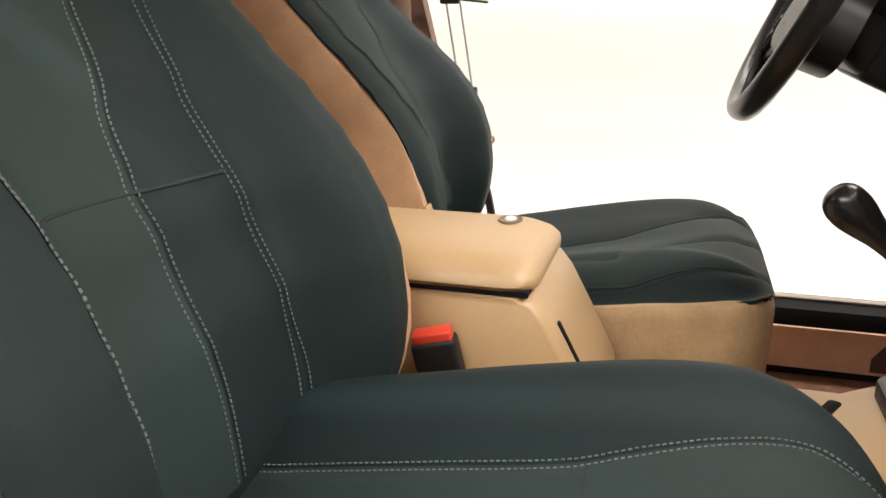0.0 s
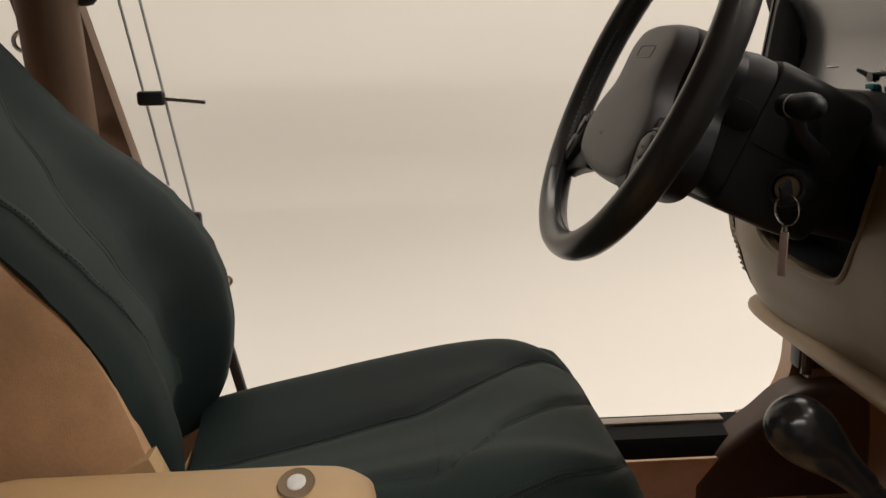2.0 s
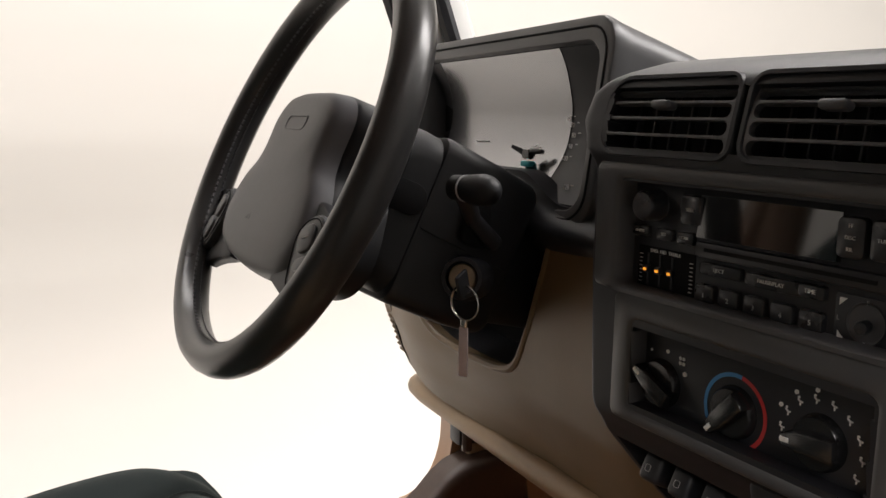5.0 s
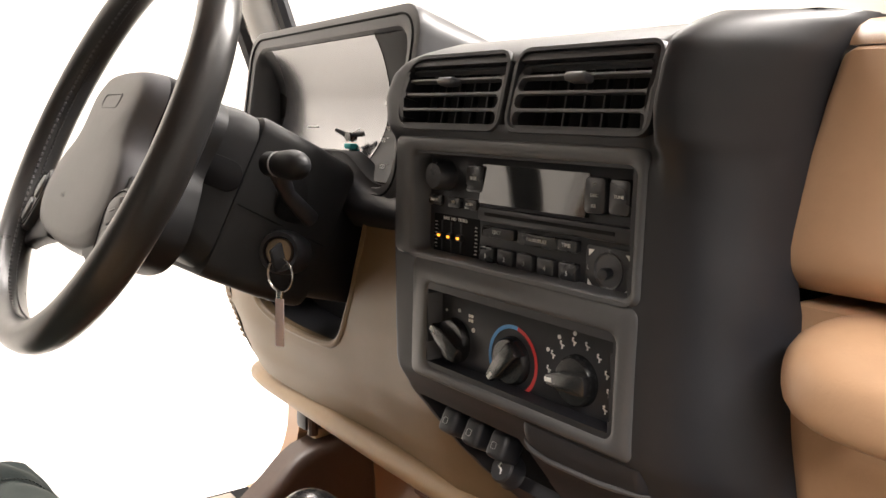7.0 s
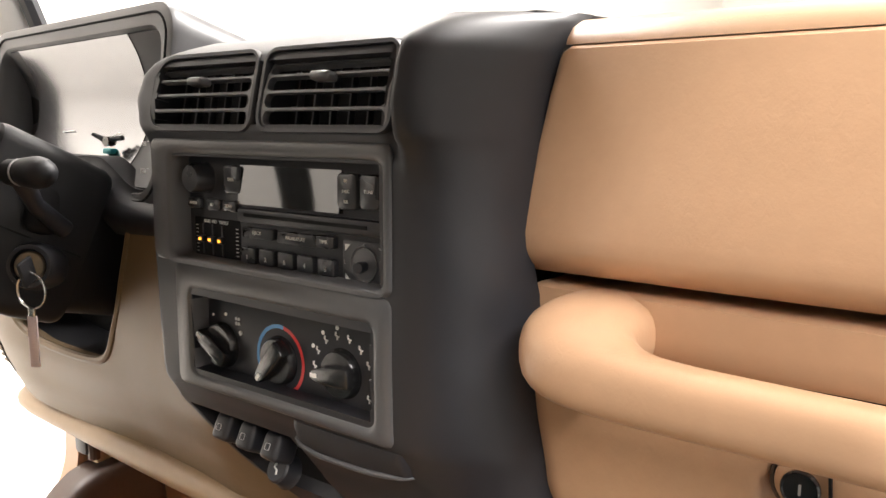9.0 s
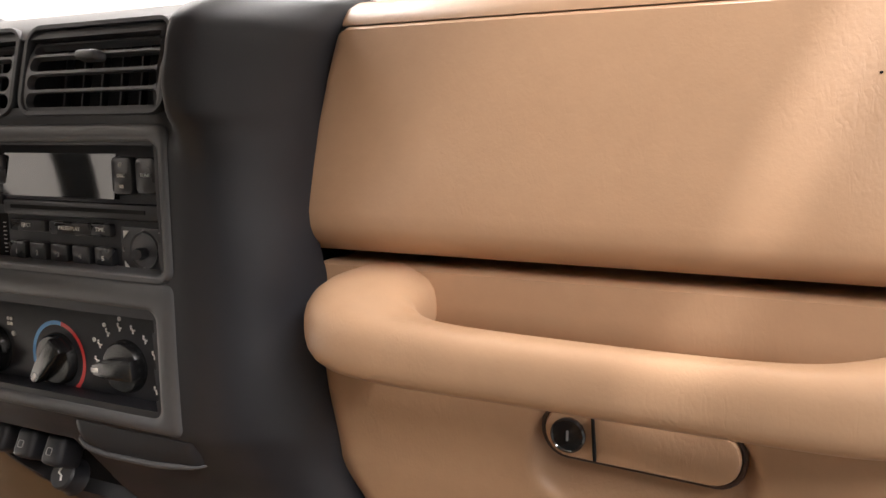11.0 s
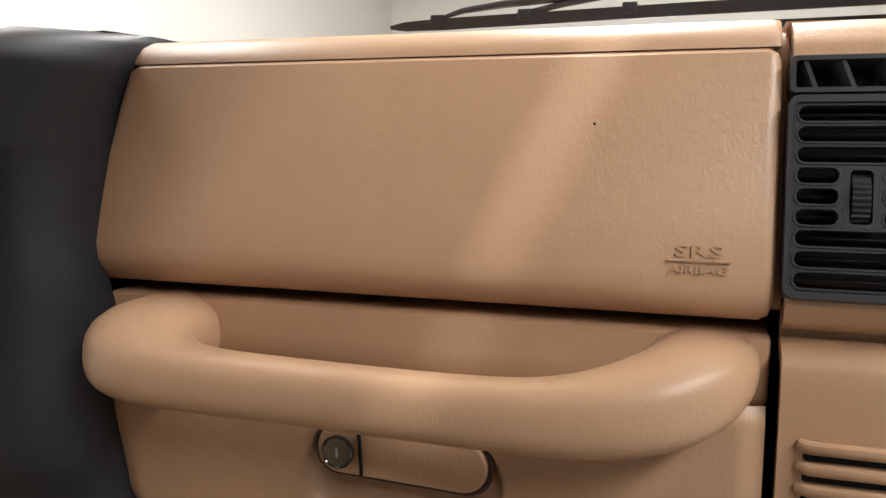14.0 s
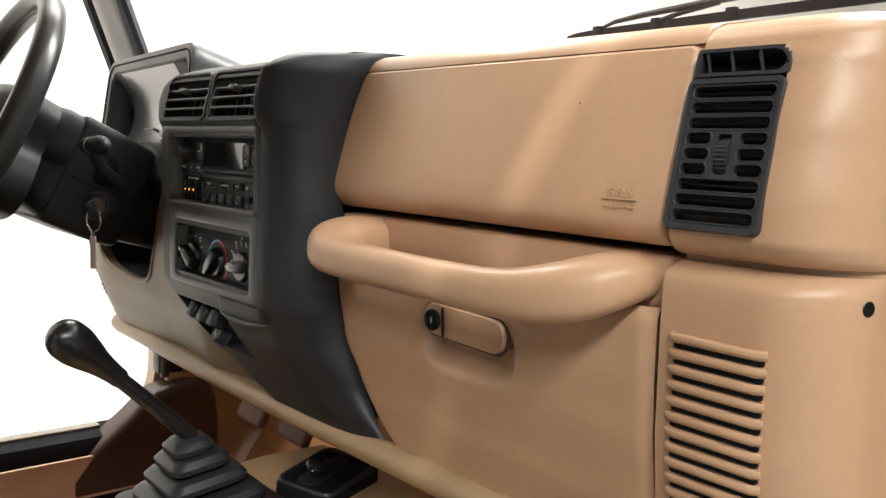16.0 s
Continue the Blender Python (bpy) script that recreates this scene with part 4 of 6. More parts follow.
def button(x, z, w, h, out=0.004, mat_=None, r=0.0015, name="button", parent=None):
    return part(name, plate(rounded(w, h, r, 3), facing(x, -0.0025 - out, z), out + 0.002, 0.0012), mat_ or SATIN, parent or radio)


part("display", box((0.006, -0.0030, 0.6105), (0.094, 0.0255, 0.004), 0, rot=facing(0, 0, 0, 6.5)), SCREEN, radio, "glossy black display")
part("tape_lip", box(rpt(0.024, 0.591, 0.002), (0.130, 0.006, 0.0095), 0.002), BLACK, radio)
part("tape_slot", box(rpt(0.022, 0.5915, 0.0052), (0.110, 0.0006, 0.0022), 0), DARK, radio)
part("volume_knob", lathe([(0, 0.013), (0.0085, 0.013), (0.0098, 0.011), (0.0102, 0.0), (0.011, -0.001), (0, -0.001)], facing(-0.079, -0.003, 0.6135)), SATIN, radio, "round black volume knob")
part("knob_mark", plate(rounded(0.004, 0.006, 0.0019), facing(-0.0905, -0.0033, 0.6135), 0.001, 0.0002), WHITE_INK, radio)
button(-0.047, 0.6135, 0.016, 0.018, 0.004, name="seek_rocker")
writing("print", "SEEK", 0.0032, facing(-0.047, -0.0067, 0.6135), WHITE_INK, radio)
button(0.0605, 0.6115, 0.0155, 0.021, 0.005, r=0.003, name="disc_rocker")
writing("print", "DISC", 0.0028, facing(0.0605, -0.0077, 0.6115), WHITE_INK, radio)
writing("print", "FF", 0.003, facing(0.0605, -0.0077, 0.6175), WHITE_INK, radio)
writing("print", "RR", 0.003, facing(0.0605, -0.0077, 0.6055), WHITE_INK, radio)
button(0.0785, 0.6118, 0.0150, 0.020, 0.005, r=0.003, name="tune_rocker")
writing("print", "TUNE", 0.0028, facing(0.0785, -0.0077, 0.612), WHITE_INK, radio)
for i, (x, s) in enumerate(((-0.0905, "AM/FM"), (-0.069, "SET"), (-0.0515, "SCAN"))):
    button(x, 0.5955, 0.0145, 0.0075, 0.003)
    writing("print", s, 0.0028, facing(x, -0.0058, 0.5957), WHITE_INK, radio)
part("equaliser_well", plate(rounded(0.050, 0.0275, 0.001), facing(-0.0685, -0.0029, 0.5722), 0.002, 0.0004), DARK, radio)
writing("print", "BASS  MID  TREBLE", 0.0032, facing(-0.0690, -0.0032, 0.5835), WHITE_INK, radio)
for k, x in enumerate((-0.0834, -0.0728, -0.0622)):
    part("slider_track", box(rpt(x, 0.571, 0.0006), (0.0016, 0.0012, 0.021), 0), BLACK, radio)
    sl = part("slider", box(rpt(x, 0.5712, 0.0018), (0.0048, 0.004, 0.0046), 0.0008), BLACK, radio)
    part("slider_light", box(rpt(x, 0.5712, 0.0040), (0.0026, 0.0006, 0.0016), 0), AMBER, sl, "amber indicator")
for x in (-0.0905, -0.0465):
    for k in range(8):
        part("scale_tick", box(rpt(x, 0.562 + 0.0026 * k, 0.0006), (0.0026, 0.0003, 0.0005), 0), WHITE_INK, radio)
button(-0.0218, 0.580, 0.031, 0.0072, 0.004, name="eject_button")
writing("print", "EJECT", 0.0033, facing(-0.0218, -0.0067, 0.5802), WHITE_INK, radio)
button(0.0150, 0.5795, 0.036, 0.0075, 0.004, name="pause_button")
writing("print", "PAUSE/PLAY", 0.0033, facing(0.0150, -0.0067, 0.5797), WHITE_INK, radio)
button(0.040, 0.580, 0.016, 0.0075, 0.004, name="time_button")
writing("print", "TIME", 0.0033, facing(0.040, -0.0067, 0.5802), WHITE_INK, radio)
for k in range(5):
    button(-0.0325 + 0.0184 * k, 0.5645, 0.0145, 0.0105, 0.004, name="preset_button")
    writing("print", str(k + 1), 0.0041, facing(-0.0325 + 0.0184 * k, -0.0067, 0.5635), WHITE_INK, radio)
fm = facing(0.071, -0.0035, 0.5695)
part("fader_plate", plate(rounded(0.036, 0.0262, 0.002), fm, 0.003, 0.0005), BLACK, radio)
part("fader_dish", lathe([(0.0095, 0.0004), (0.0105, 0.0012), (0.011, 0.0), (0.0, -0.001)], fm), GREY, radio)
part("fader_stick", lathe([(0, 0.009), (0.003, 0.0085), (0.0036, 0.006), (0.003, 0.0), (0, 0)], fm @ pose(0.0, -0.001, 0, 0, 14, 0)), BLACK, radio)
for a, b in ((-1, 1), (1, 1), (-1, -1), (1, -1)):
    tri_o = [(0, 0), (-a * 0.0042, 0), (0, -b * 0.0042)]
    part("fader_arrow", plate(tri_o if a * b > 0 else tri_o[::-1], fm @ pose(a * 0.0155, b * 0.0108, 0.0005), 0.0004, 0.0001), WHITE_INK, radio)
for s, x, y in (("F", 0, 0.0105), ("R", 0, -0.0108), ("L", -0.0155, 0), ("R", 0.0155, 0)):
    writing("print", s, 0.0036, fm @ pose(x, y, 0.0006), GREY_INK, radio)

radio.location.x += 0.0052
radio.scale.x = 1.008

# ---- heater controls ----
heat = thing("heater_control", (-0.003, 0.0, 0.48), "black heater control panel with three rotary knobs", "heater control")
HY = -0.0035
part("faceplate", plate(rounded(0.194, 0.066, 0.003), facing(0.004, HY, 0.5085), 0.012, 0.001), BLACK, heat)


def rotary(x, z, turn, r=0.0175):
    m = facing(x, HY, z)
    k = part("knob", lathe([(0, 0.006), (r * 0.86, 0.0055), (r * 0.93, 0.004), (r * 0.98, 0.0), (r, -0.001), (0, -0.001)], m, 32), KNOB, heat, "black rotary knob")
    g = m @ pose(0, 0, 0, 0, 0, turn)
    outline = [(-r * 1.02, -0.0030), (-r * 1.02, 0.0030), (-r * 0.45, 0.0056), (r * 0.2, 0.0062), (r * 0.90, 0.0058), (r * 0.96, 0.0035), (r * 0.96, -0.0035), (r * 0.90, -0.0058), (r * 0.2, -0.0062), (-r * 0.45, -0.0056)]
    part("grip", plate(outline[::-1], g @ pose(0, 0, 0.0120), 0.010, 0.0018), KNOB, k)
    part("pointer", box(g @ Vector((-r * 0.84, 0, 0.0112)), (0.0058, 0.0028, 0.0022), 0.0004, rot=pose(0, 0, 0, 90, 0, 0) @ pose(0, 0, 0, 0, 0, turn)), WHITE_INK, k)
    return k


rotary(-0.062, 0.4985, -28, 0.0165)
rotary(-0.002, 0.4985, 48, 0.0165)
rotary(0.0555, 0.5005, 4, 0.0162)


def arc_band(cx, cz, r, a0, a1, w, material, name):
    m = facing(cx, HY, cz)
    n = 26
    inner = [m @ Vector(((r - w / 2) * math.cos(radians(a0 + (a1 - a0) * k / n)), (r - w / 2) * math.sin(radians(a0 + (a1 - a0) * k / n)), 0.0005)) for k in range(n + 1)]
    outer = [m @ Vector(((r + w / 2) * math.cos(radians(a0 + (a1 - a0) * k / n)), (r + w / 2) * math.sin(radians(a0 + (a1 - a0) * k / n)), 0.0005)) for k in range(n + 1)]
    part(name, loft([inner, outer], closed=False, caps=False), material, heat)


arc_band(-0.002, 0.4985, 0.0222, 80, 215, 0.0026, BLUE_INK, "cold_arc")
arc_band(-0.002, 0.4985, 0.0222, 80, -62, 0.0026, RED_INK, "hot_arc")
for a, r in ((150, 0.0007), (118, 0.0009), (80, 0.0012), (30, 0.0016)):
    part("fan_dot", lathe([(0, 0.0008), (r, 0.0008), (r, 0)], facing(-0.062 + 0.0225 * math.cos(radians(a)), HY, 0.4985 + 0.0225 * math.sin(radians(a)))), WHITE_INK, heat)
for dx in (-0.0014, 0.0014):
    for dz in (-0.0016, 0.0016):
        part("fan_symbol", plate(rounded(0.0022, 0.0024, 0.001), facing(-0.0455 + dx, HY - 0.0006, 0.5175 + dz), 0.0005, 0.0001), WHITE_INK, heat)
for k in range(9):
    a = radians(175 - 25 * k)
    c = (0.0555 + 0.0245 * math.cos(a), 0.4985 + 0.0245 * math.sin(a))
    bm = bmesh.new()
    mm = facing(c[0], HY - 0.0006, c[1]) @ Matrix.Scale(1.25, 4)
    tube([mm @ Vector((-0.0011, 0.0012, 0)), mm @ Vector((0.0003, 0.0002, 0)), mm @ Vector((0.0014, 0.0003, 0))], 0.00052, 6, bm)
    tube([mm @ Vector((0.0003, 0.0002, 0)), mm @ Vector((0.0002, -0.0014, 0))], 0.00052, 6, bm)
    lathe([(0, 0.0004), (0.0006, 0.0004), (0.0006, 0)], mm @ pose(-0.0005, 0.0021, 0), 8, bm)
    part("airflow_symbol", bm, WHITE_INK, heat)
for k in range(3):
    a = radians(150 - 26 * k)
    part("snow_symbol", lathe([(0.0007, 0.0005), (0.0014, 0.0005), (0.0014, 0)], facing(0.0555 + 0.030 * math.cos(a), HY, 0.4985 + 0.030 * math.sin(a)), 8), WHITE_INK, heat)

heat.location.x += 0.002

# ---- switch bank and lower tray ----
bank = thing("switch_bank", (-0.04, 0.01, 0.41), "black switch bank with three rocker switches and a round lighter", "switch panel")
part("backing", plate([(-0.044, 0.398), (0.052, 0.398), (0.018, 0.454), (-0.104, 0.454)], facing(0, 0.026, 0), 0.006, 0.001), DARK, bank)
for k in range(3):
    x = -0.0655 + 0.0265 * k
    s = part("rocker_switch", box((x, 0.004, 0.4345 - 0.0006 * k), (0.0172, 0.020, 0.0195), 0.004, 3, rot=pose(0, 0, 0, -26, 0, 0)), BLACK, bank)
    bm = framed(rounded(0.0048, 0.0048, 0.001, 2), rounded(0.0040, 0.0040, 0.0008, 2), pose(x, -0.0068, 0.4385 - 0.0006 * k, 90 - 26), 0.0005, 0.0001)
    part("switch_symbol", bm, GREY_INK, s)
for k in range(2):
    part("blank_switch", box((-0.0525 + 0.0265 * k, 0.014, 0.4335), (0.006, 0.016, 0.016), 0.002, rot=pose(0, 0, 0, -26)), BLACK, bank)
lm = pose(-0.0135, 0.0105, 0.4135, 90 - 32)
li = part("lighter", lathe([(0, 0.0105), (0.0085, 0.0105), (0.0098, 0.009), (0.0105, 0.0), (0.012, -0.002), (0, -0.002)], lm, 28), BLACK, bank, "round cigarette lighter")
part("lighter_symbol", tube([lm @ Vector((-0.001, 0.004, 0.0108)), lm @ Vector((-0.002, 0.0005, 0.0108)), lm @ Vector((0.0012, -0.001, 0.0108)), lm @ Vector((0.002, -0.004, 0.0108))], 0.0007, 6), WHITE_INK, li)


def drawer(u, v):
    """The ashtray's bowed front: rounded at one end, rolled under along its lower lip."""
    x = 0.0185 + 0.107 * u
    top = 0.4665
    low = interp([(0.0185, 0.459), (0.022, 0.4535), (0.030, 0.4495), (0.045, 0.4475), (0.080, 0.4480), (0.126, 0.4525)], x)
    w = min(1.0, v / 0.8)
    z = top + (low - top) * w - 0.0012 * max(0.0, v - 0.8)
    y = -0.0150 + 0.0035 * w * w + 0.020 * max(0.0, v - 0.8) + 0.008 * (1 - smoothstep(0.0, 0.05, u)) + 0.012 * smoothstep(0.88, 1.0, u)
    return Vector((x, y, z))


ashtray = thing("ashtray", (0.07, 0.0, 0.445), "black ashtray drawer below the heater controls", "ashtray")
part("drawer_front", sheet(drawer, 30, 14, 0.004), BLACK_SOFT, ashtray, sharp=60)
# lighter grey than the drawer paints the highlight along the lip
part("drawer_lip", tube([drawer(k / 24, 0.80) + Vector((0, -0.0006, 0)) for k in range(24)], [0.0006 + 0.0013 * min(1, k / 3, (23 - k) / 5) for k in range(24)], 8), GREY, ashtray, "rounded finger lip, lightened for its highlight")
part("drawer_body", box((0.072, 0.018, 0.4555), (0.092, 0.040, 0.010), 0.002), DARK, ashtray)

# ---- steering column ----
TILT = 25.0
AX = Vector((0, math.cos(radians(TILT)), -math.sin(radians(TILT))))
WC = Vector((-0.334, -0.161, 0.6325))
WM = Matrix.Translation(WC) @ pose(0, 0, 0, 90 - TILT, 0, 0)  # x right, y up the wheel, z to the driver
col = thing("steering_column", (-0.33, 0.0, 0.55), "black steering column shroud with stalks and ignition lock", "steering column")


def col_ring(d, x0, x1, up, dn, r):
    c = WC + AX * d
    cx = (x0 + x1) / 2
    return [WM @ Vector((cx + x, y + (up - dn) / 2, -d)) for x, y in rounded(x1 - x0, up + dn, r, 5)]


part("shroud", loft([col_ring(0.035, -0.06, 0.06, 0.055, 0.06, 0.03), col_ring(0.06, -0.072, 0.07, 0.06, 0.066, 0.03), col_ring(0.075, -0.085, 0.078, 0.062, 0.072, 0.026), col_ring(0.096, -0.088, 0.0825, 0.060, 0.077, 0.022)]), COLUMN, col, "black column collar", sharp=40)
part("lock_housing", loft([col_ring(0.089, -0.086, 0.078, 0.059, 0.0755, 0.014), col_ring(0.0905, -0.0895, 0.0825, 0.0615, 0.0785, 0.014), col_ring(0.094, -0.091, 0.0845, 0.0625, 0.0795, 0.014), col_ring(0.145, -0.090, 0.0925, 0.060, 0.079, 0.014), col_ring(0.176, -0.086, 0.0935, 0.058, 0.076, 0.014), col_ring(0.182, -0.083, 0.0905, 0.056, 0.074, 0.014), col_ring(0.186, -0.075, 0.080, 0.048, 0.066, 0.014), col_ring(0.28, -0.06, 0.06, 0.04, 0.05, 0.02)]), COLUMN, col, "black housing round the ignition lock", sharp=40)
part("parting_line", tube([WM @ Vector((x, y, -d)) for d, x, y in ((0.093, 0.0845, -0.014), (0.125, 0.0895, -0.016), (0.176, 0.0937, -0.018))], 0.0007, 6), DARK, col)
# dark plate on the collar paints the shade of a hollow pocket
part("pocket_shade", plate(rounded(0.040, 0.026, 0.012), WM @ pose(0.0775, 0.004, -0.0700, 0, 60, 0), 0.004, 0.0008), DARK, col, "flat dark plate painted as a shaded pocket")
# ignition lock on the passenger's side of the shroud
LK = Matrix.Translation((-0.2390, -0.0480, 0.5395)) @ pose(0, 0, 0, 80, 0, 44)
part("lock_collar", lathe([(0, 0.004), (0.0125, 0.004), (0.0135, 0.010), (0.0165, 0.010), (0.0185, 0.004), (0.0195, -0.02), (0, -0.02)], LK, 28), BLACK, col, "round lock collar")
part("lock_face", lathe([(0, 0.009), (0.0105, 0.009), (0.0118, 0.0075), (0.0118, 0), (0, 0)], LK, 24), BRASS, col, "worn metal lock face")
# solid dark box stands for the shade inside the stalk's slot
part("stalk_slot", box((-0.247, -0.028, 0.580), (0.014, 0.050, 0.040), 0.008, 3, rot=pose(0, 0, 0, -20, 0, 24)), DARK, col)
sa, sb = Vector((-0.238, -0.022, 0.566)), Vector((-0.218, -0.062, 0.610))
part("stalk_arm", tube([sa, sa.lerp(sb, 0.5) + Vector((0, -0.006, 0)), sb], [0.0075, 0.0065, 0.0085], 12), BLACK, col, "black wiper stalk")
e0, e1 = Vector((-0.2260, -0.0675, 0.6140)), Vector((-0.175, -0.060, 0.6150))
dd = (e1 - e0).normalized()
part("stalk_end", tube([e0, e0 + dd * 0.003, e0 + dd * 0.014, e0 + dd * 0.017, e0 + dd * 0.021, e0 + dd * 0.034, e0 + dd * 0.041, e0 + dd * 0.046, e0 + dd * 0.0495, e0 + dd * 0.051], [0.007, 0.0098, 0.0098, 0.0092, 0.0108, 0.0120, 0.0113, 0.0092, 0.0055, 0.0012], 18), COLUMN, col, "ribbed twist end of the wiper stalk")
part("stalk_band", tube([e0 + dd * 0.0150, e0 + dd * 0.0162], [0.0103, 0.0103], 18), GREY_INK, col)
part("left_stalk", tube([(-0.40, -0.05, 0.60), (-0.47, -0.075, 0.625), (-0.52, -0.085, 0.632)], [0.008, 0.009, 0.012], 12), BLACK, col, "black indicator stalk")

key = thing("ignition_key", (-0.245, -0.05, 0.52), "ignition key with a steel ring and a clear hanging tag", "key")
K0 = Vector((-0.2190, -0.0560, 0.5400))
part("key_head", box(K0 + Vector((0.004, -0.008, 0.0)), (0.0035, 0.016, 0.020), 0.0015, rot=pose(0, 0, 0, 20, 0, 30)), COLUMN, key, "black key head")
rc = K0 + Vector((0.004, -0.006, -0.0145))
part("key_ring", tube([rc + Vector((0.0135 * math.cos(a), 0.004 * math.cos(a), 0.0135 * math.sin(a))) for a in [2 * math.pi * k / 28 for k in range(28)]], 0.0009, 8, loop=True), STEEL, key, "steel split ring")
part("hanging_tag", box(rc + Vector((0.001, -0.001, -0.039)), (0.0075, 0.0025, 0.040), 0.0011, rot=pose(0, 0, 0, 0, 0, 40)), CLEAR, key, "clear plastic tag")
part("tag_clip", box(rc + Vector((0.001, -0.001, -0.0165)), (0.006, 0.002, 0.007), 0.0008, rot=pose(0, 0, 0, 0, 0, 28)), STEEL, key)

# ---- steering wheel ----
wheel = thing("steering_wheel", WC, "black leather steering wheel with two broad spokes and a padded hub", "steering wheel")
R = 0.1730


def on_rim(a, r=R, z=0.0):
    return WM @ Vector((r * math.cos(a), r * math.sin(a), z))


rings = []
for k in range(72):
    a = 2 * math.pi * k / 72
    ro, rz = 0.0134, 0.0160
    grip = 1 + 0.10 * max(0, math.cos(2 * (a - math.pi / 5))) ** 8 + 0.10 * max(0, math.cos(2 * (a + math.pi / 5))) ** 8
    rings.append([on_rim(a, R + ro * grip * math.cos(b), rz * math.sin(b)) for b in [2 * math.pi * q / 14 for q in range(14)]])
part("rim", loft(rings, loop=True), LEATHER, wheel, "black leather rim", sharp=80)
bm = bmesh.new()
pts = [on_rim(2 * math.pi * k / 240, R - 0.0136, 0.004) for k in range(241)]
ctr = WM.translation
stitches(pts, [(ctr - p).normalized() for p in pts], 0.006, 0.0042, 0.0024, bm)
pts = [on_rim(2 * math.pi * k / 240, R - 0.0136, -0.002) for k in range(241)]
stitches(pts, [(ctr - p).normalized() for p in pts], 0.0045, 0.003, 0.0012, bm)
part("rim_stitching", bm, GREY, wheel, kind="stuff")

HUB_HALF = [(0.0, 0.0600), (0.030, 0.0590), (0.052, 0.0530), (0.0640, 0.038), (0.0660, 0.012), (0.073, -0.006), (0.088, -0.022), (0.0975, -0.043), (0.0985, -0.064), (0.086, -0.081), (0.062, -0.0905), (0.030, -0.0945)]


def hub_ring(g, z, flare=0.0):
    """The pad's outline, drawn in by g; flare widens its upper part towards the back."""
    base = HUB_HALF + [(0.0, -0.0955)] + [(-x, y) for x, y in HUB_HALF[:0:-1]]
    out = []
    for p in refine([(*p, 0) for p in base + base[:1]], 4)[:-1]:
        d = Vector((p[0], p[1] + 0.022))
        k = 1 - g / max(d.length, 1e-6)
        x, y = d.x * k, d.y * k - 0.022
        x *= 1 + flare * smoothstep(-0.03, 0.03, y)
        out.append(WM @ Vector((x, y, z)))
    return out


hubp = part("hub_pad", loft([hub_ring(-0.0025, -0.013, 0.11), hub_ring(-0.0005, -0.006, 0.05), hub_ring(0.002, -0.0012, 0.02), hub_ring(0.0055, 0.0022), hub_ring(0.011, 0.0040), hub_ring(0.030, 0.0056), hub_ring(0.052, 0.0062)]), HUB, wheel, "charcoal padded hub", sharp=50)
part("hub_shell", loft([hub_ring(-0.002, -0.060, 0.30), hub_ring(-0.004, -0.034, 0.26), hub_ring(-0.003, -0.016, 0.14), hub_ring(-0.0015, -0.0125, 0.10)]), COLUMN, wheel, "matt black shell behind the hub pad", sharp=50)
part("hub_emblem", tube([WM @ Vector((q[0] + 0.12 * q[1], 0.0285 + q[1], 0.0055)) for q in rounded(0.044, 0.0120, 0.0045, 5)], 0.0008, 6, loop=True), HUB, hubp, "embossed oblong badge")
part("hub_dimple", lathe([(0, 0.0004), (0.0026, 0.0004), (0.0030, 0)], WM @ pose(-0.024, -0.022, 0.0052)), BLACK, hubp)
for k in range(4):
    part("hub_print", box(WM @ Vector((-0.024 + 0.0030 * k, -0.056, 0.0056)), (0.0016, 0.0008, 0.0062), 0, rot=pose(0, 0, 0, -TILT)), BLACK, hubp)
for s in (-1, 1):
    up = [(s * 0.066, -0.012), (s * 0.090, -0.026), (s * 0.122, -0.036), (s * 0.160, -0.040), (s * 0.146, -0.075), (s * 0.118, -0.113), (s * 0.108, -0.109), (s * 0.092, -0.104), (s * 0.055, -0.096)]
    part("spoke", plate(up if s < 0 else up[::-1], WM @ pose(0, 0, -0.004), 0.013, 0.005), BLACK_SOFT, wheel, "black wheel spoke")
    pm = WM @ pose(s * 0.1185, -0.068, 0.0020, 0, s * 6, s * 24)
    pod_ = part("switch_pod", plate(rounded(0.040, 0.064, 0.0195, 8), pm, 0.012, 0.004), BLACK, wheel, "oval switch pod")
    part("pod_groove", framed(rounded(0.0345, 0.057, 0.0168, 8), rounded(0.0325, 0.055, 0.0158, 8), pm @ pose(0, 0, 0.0004), 0.001, 0.0002), DARK, pod_)
    for q in (-0.0125, 0.0125):
        part("speed_switch", plate(rounded(0.019, 0.021, 0.006), pm @ pose(0, q, 0.0026), 0.004, 0.0014), GREY, pod_, "grey speed control switch")
        part("switch_mark", plate(rounded(0.007, 0.0012, 0.0004), pm @ pose(0, q, 0.0029), 0.0006, 0.0001), GREY_INK, pod_)
part("boss", lathe([(0, -0.02), (0.055, -0.02), (0.062, -0.035), (0.06, -0.06), (0, -0.06)], WM, 28), COLUMN, wheel)

# ---- seats ----
BOLSTER = [(0.22, -0.646), (0.25, -0.622), (0.28, -0.608), (0.32, -0.599), (0.35, -0.597), (0.40, -0.604), (0.44, -0.617), (0.47, -0.634), (0.50, -0.657), (0.535, -0.691), (0.57, -0.733), (0.61, -0.773), (0.65, -0.803), (0.70, -0.836), (0.80, -0.885), (0.95, -0.940)]
CENTRE = [(0.22, -0.668), (0.30, -0.655), (0.40, -0.664), (0.47, -0.690), (0.55, -0.748), (0.61, -0.797), (0.67, -0.842), (0.80, -0.905), (0.95, -0.958)]


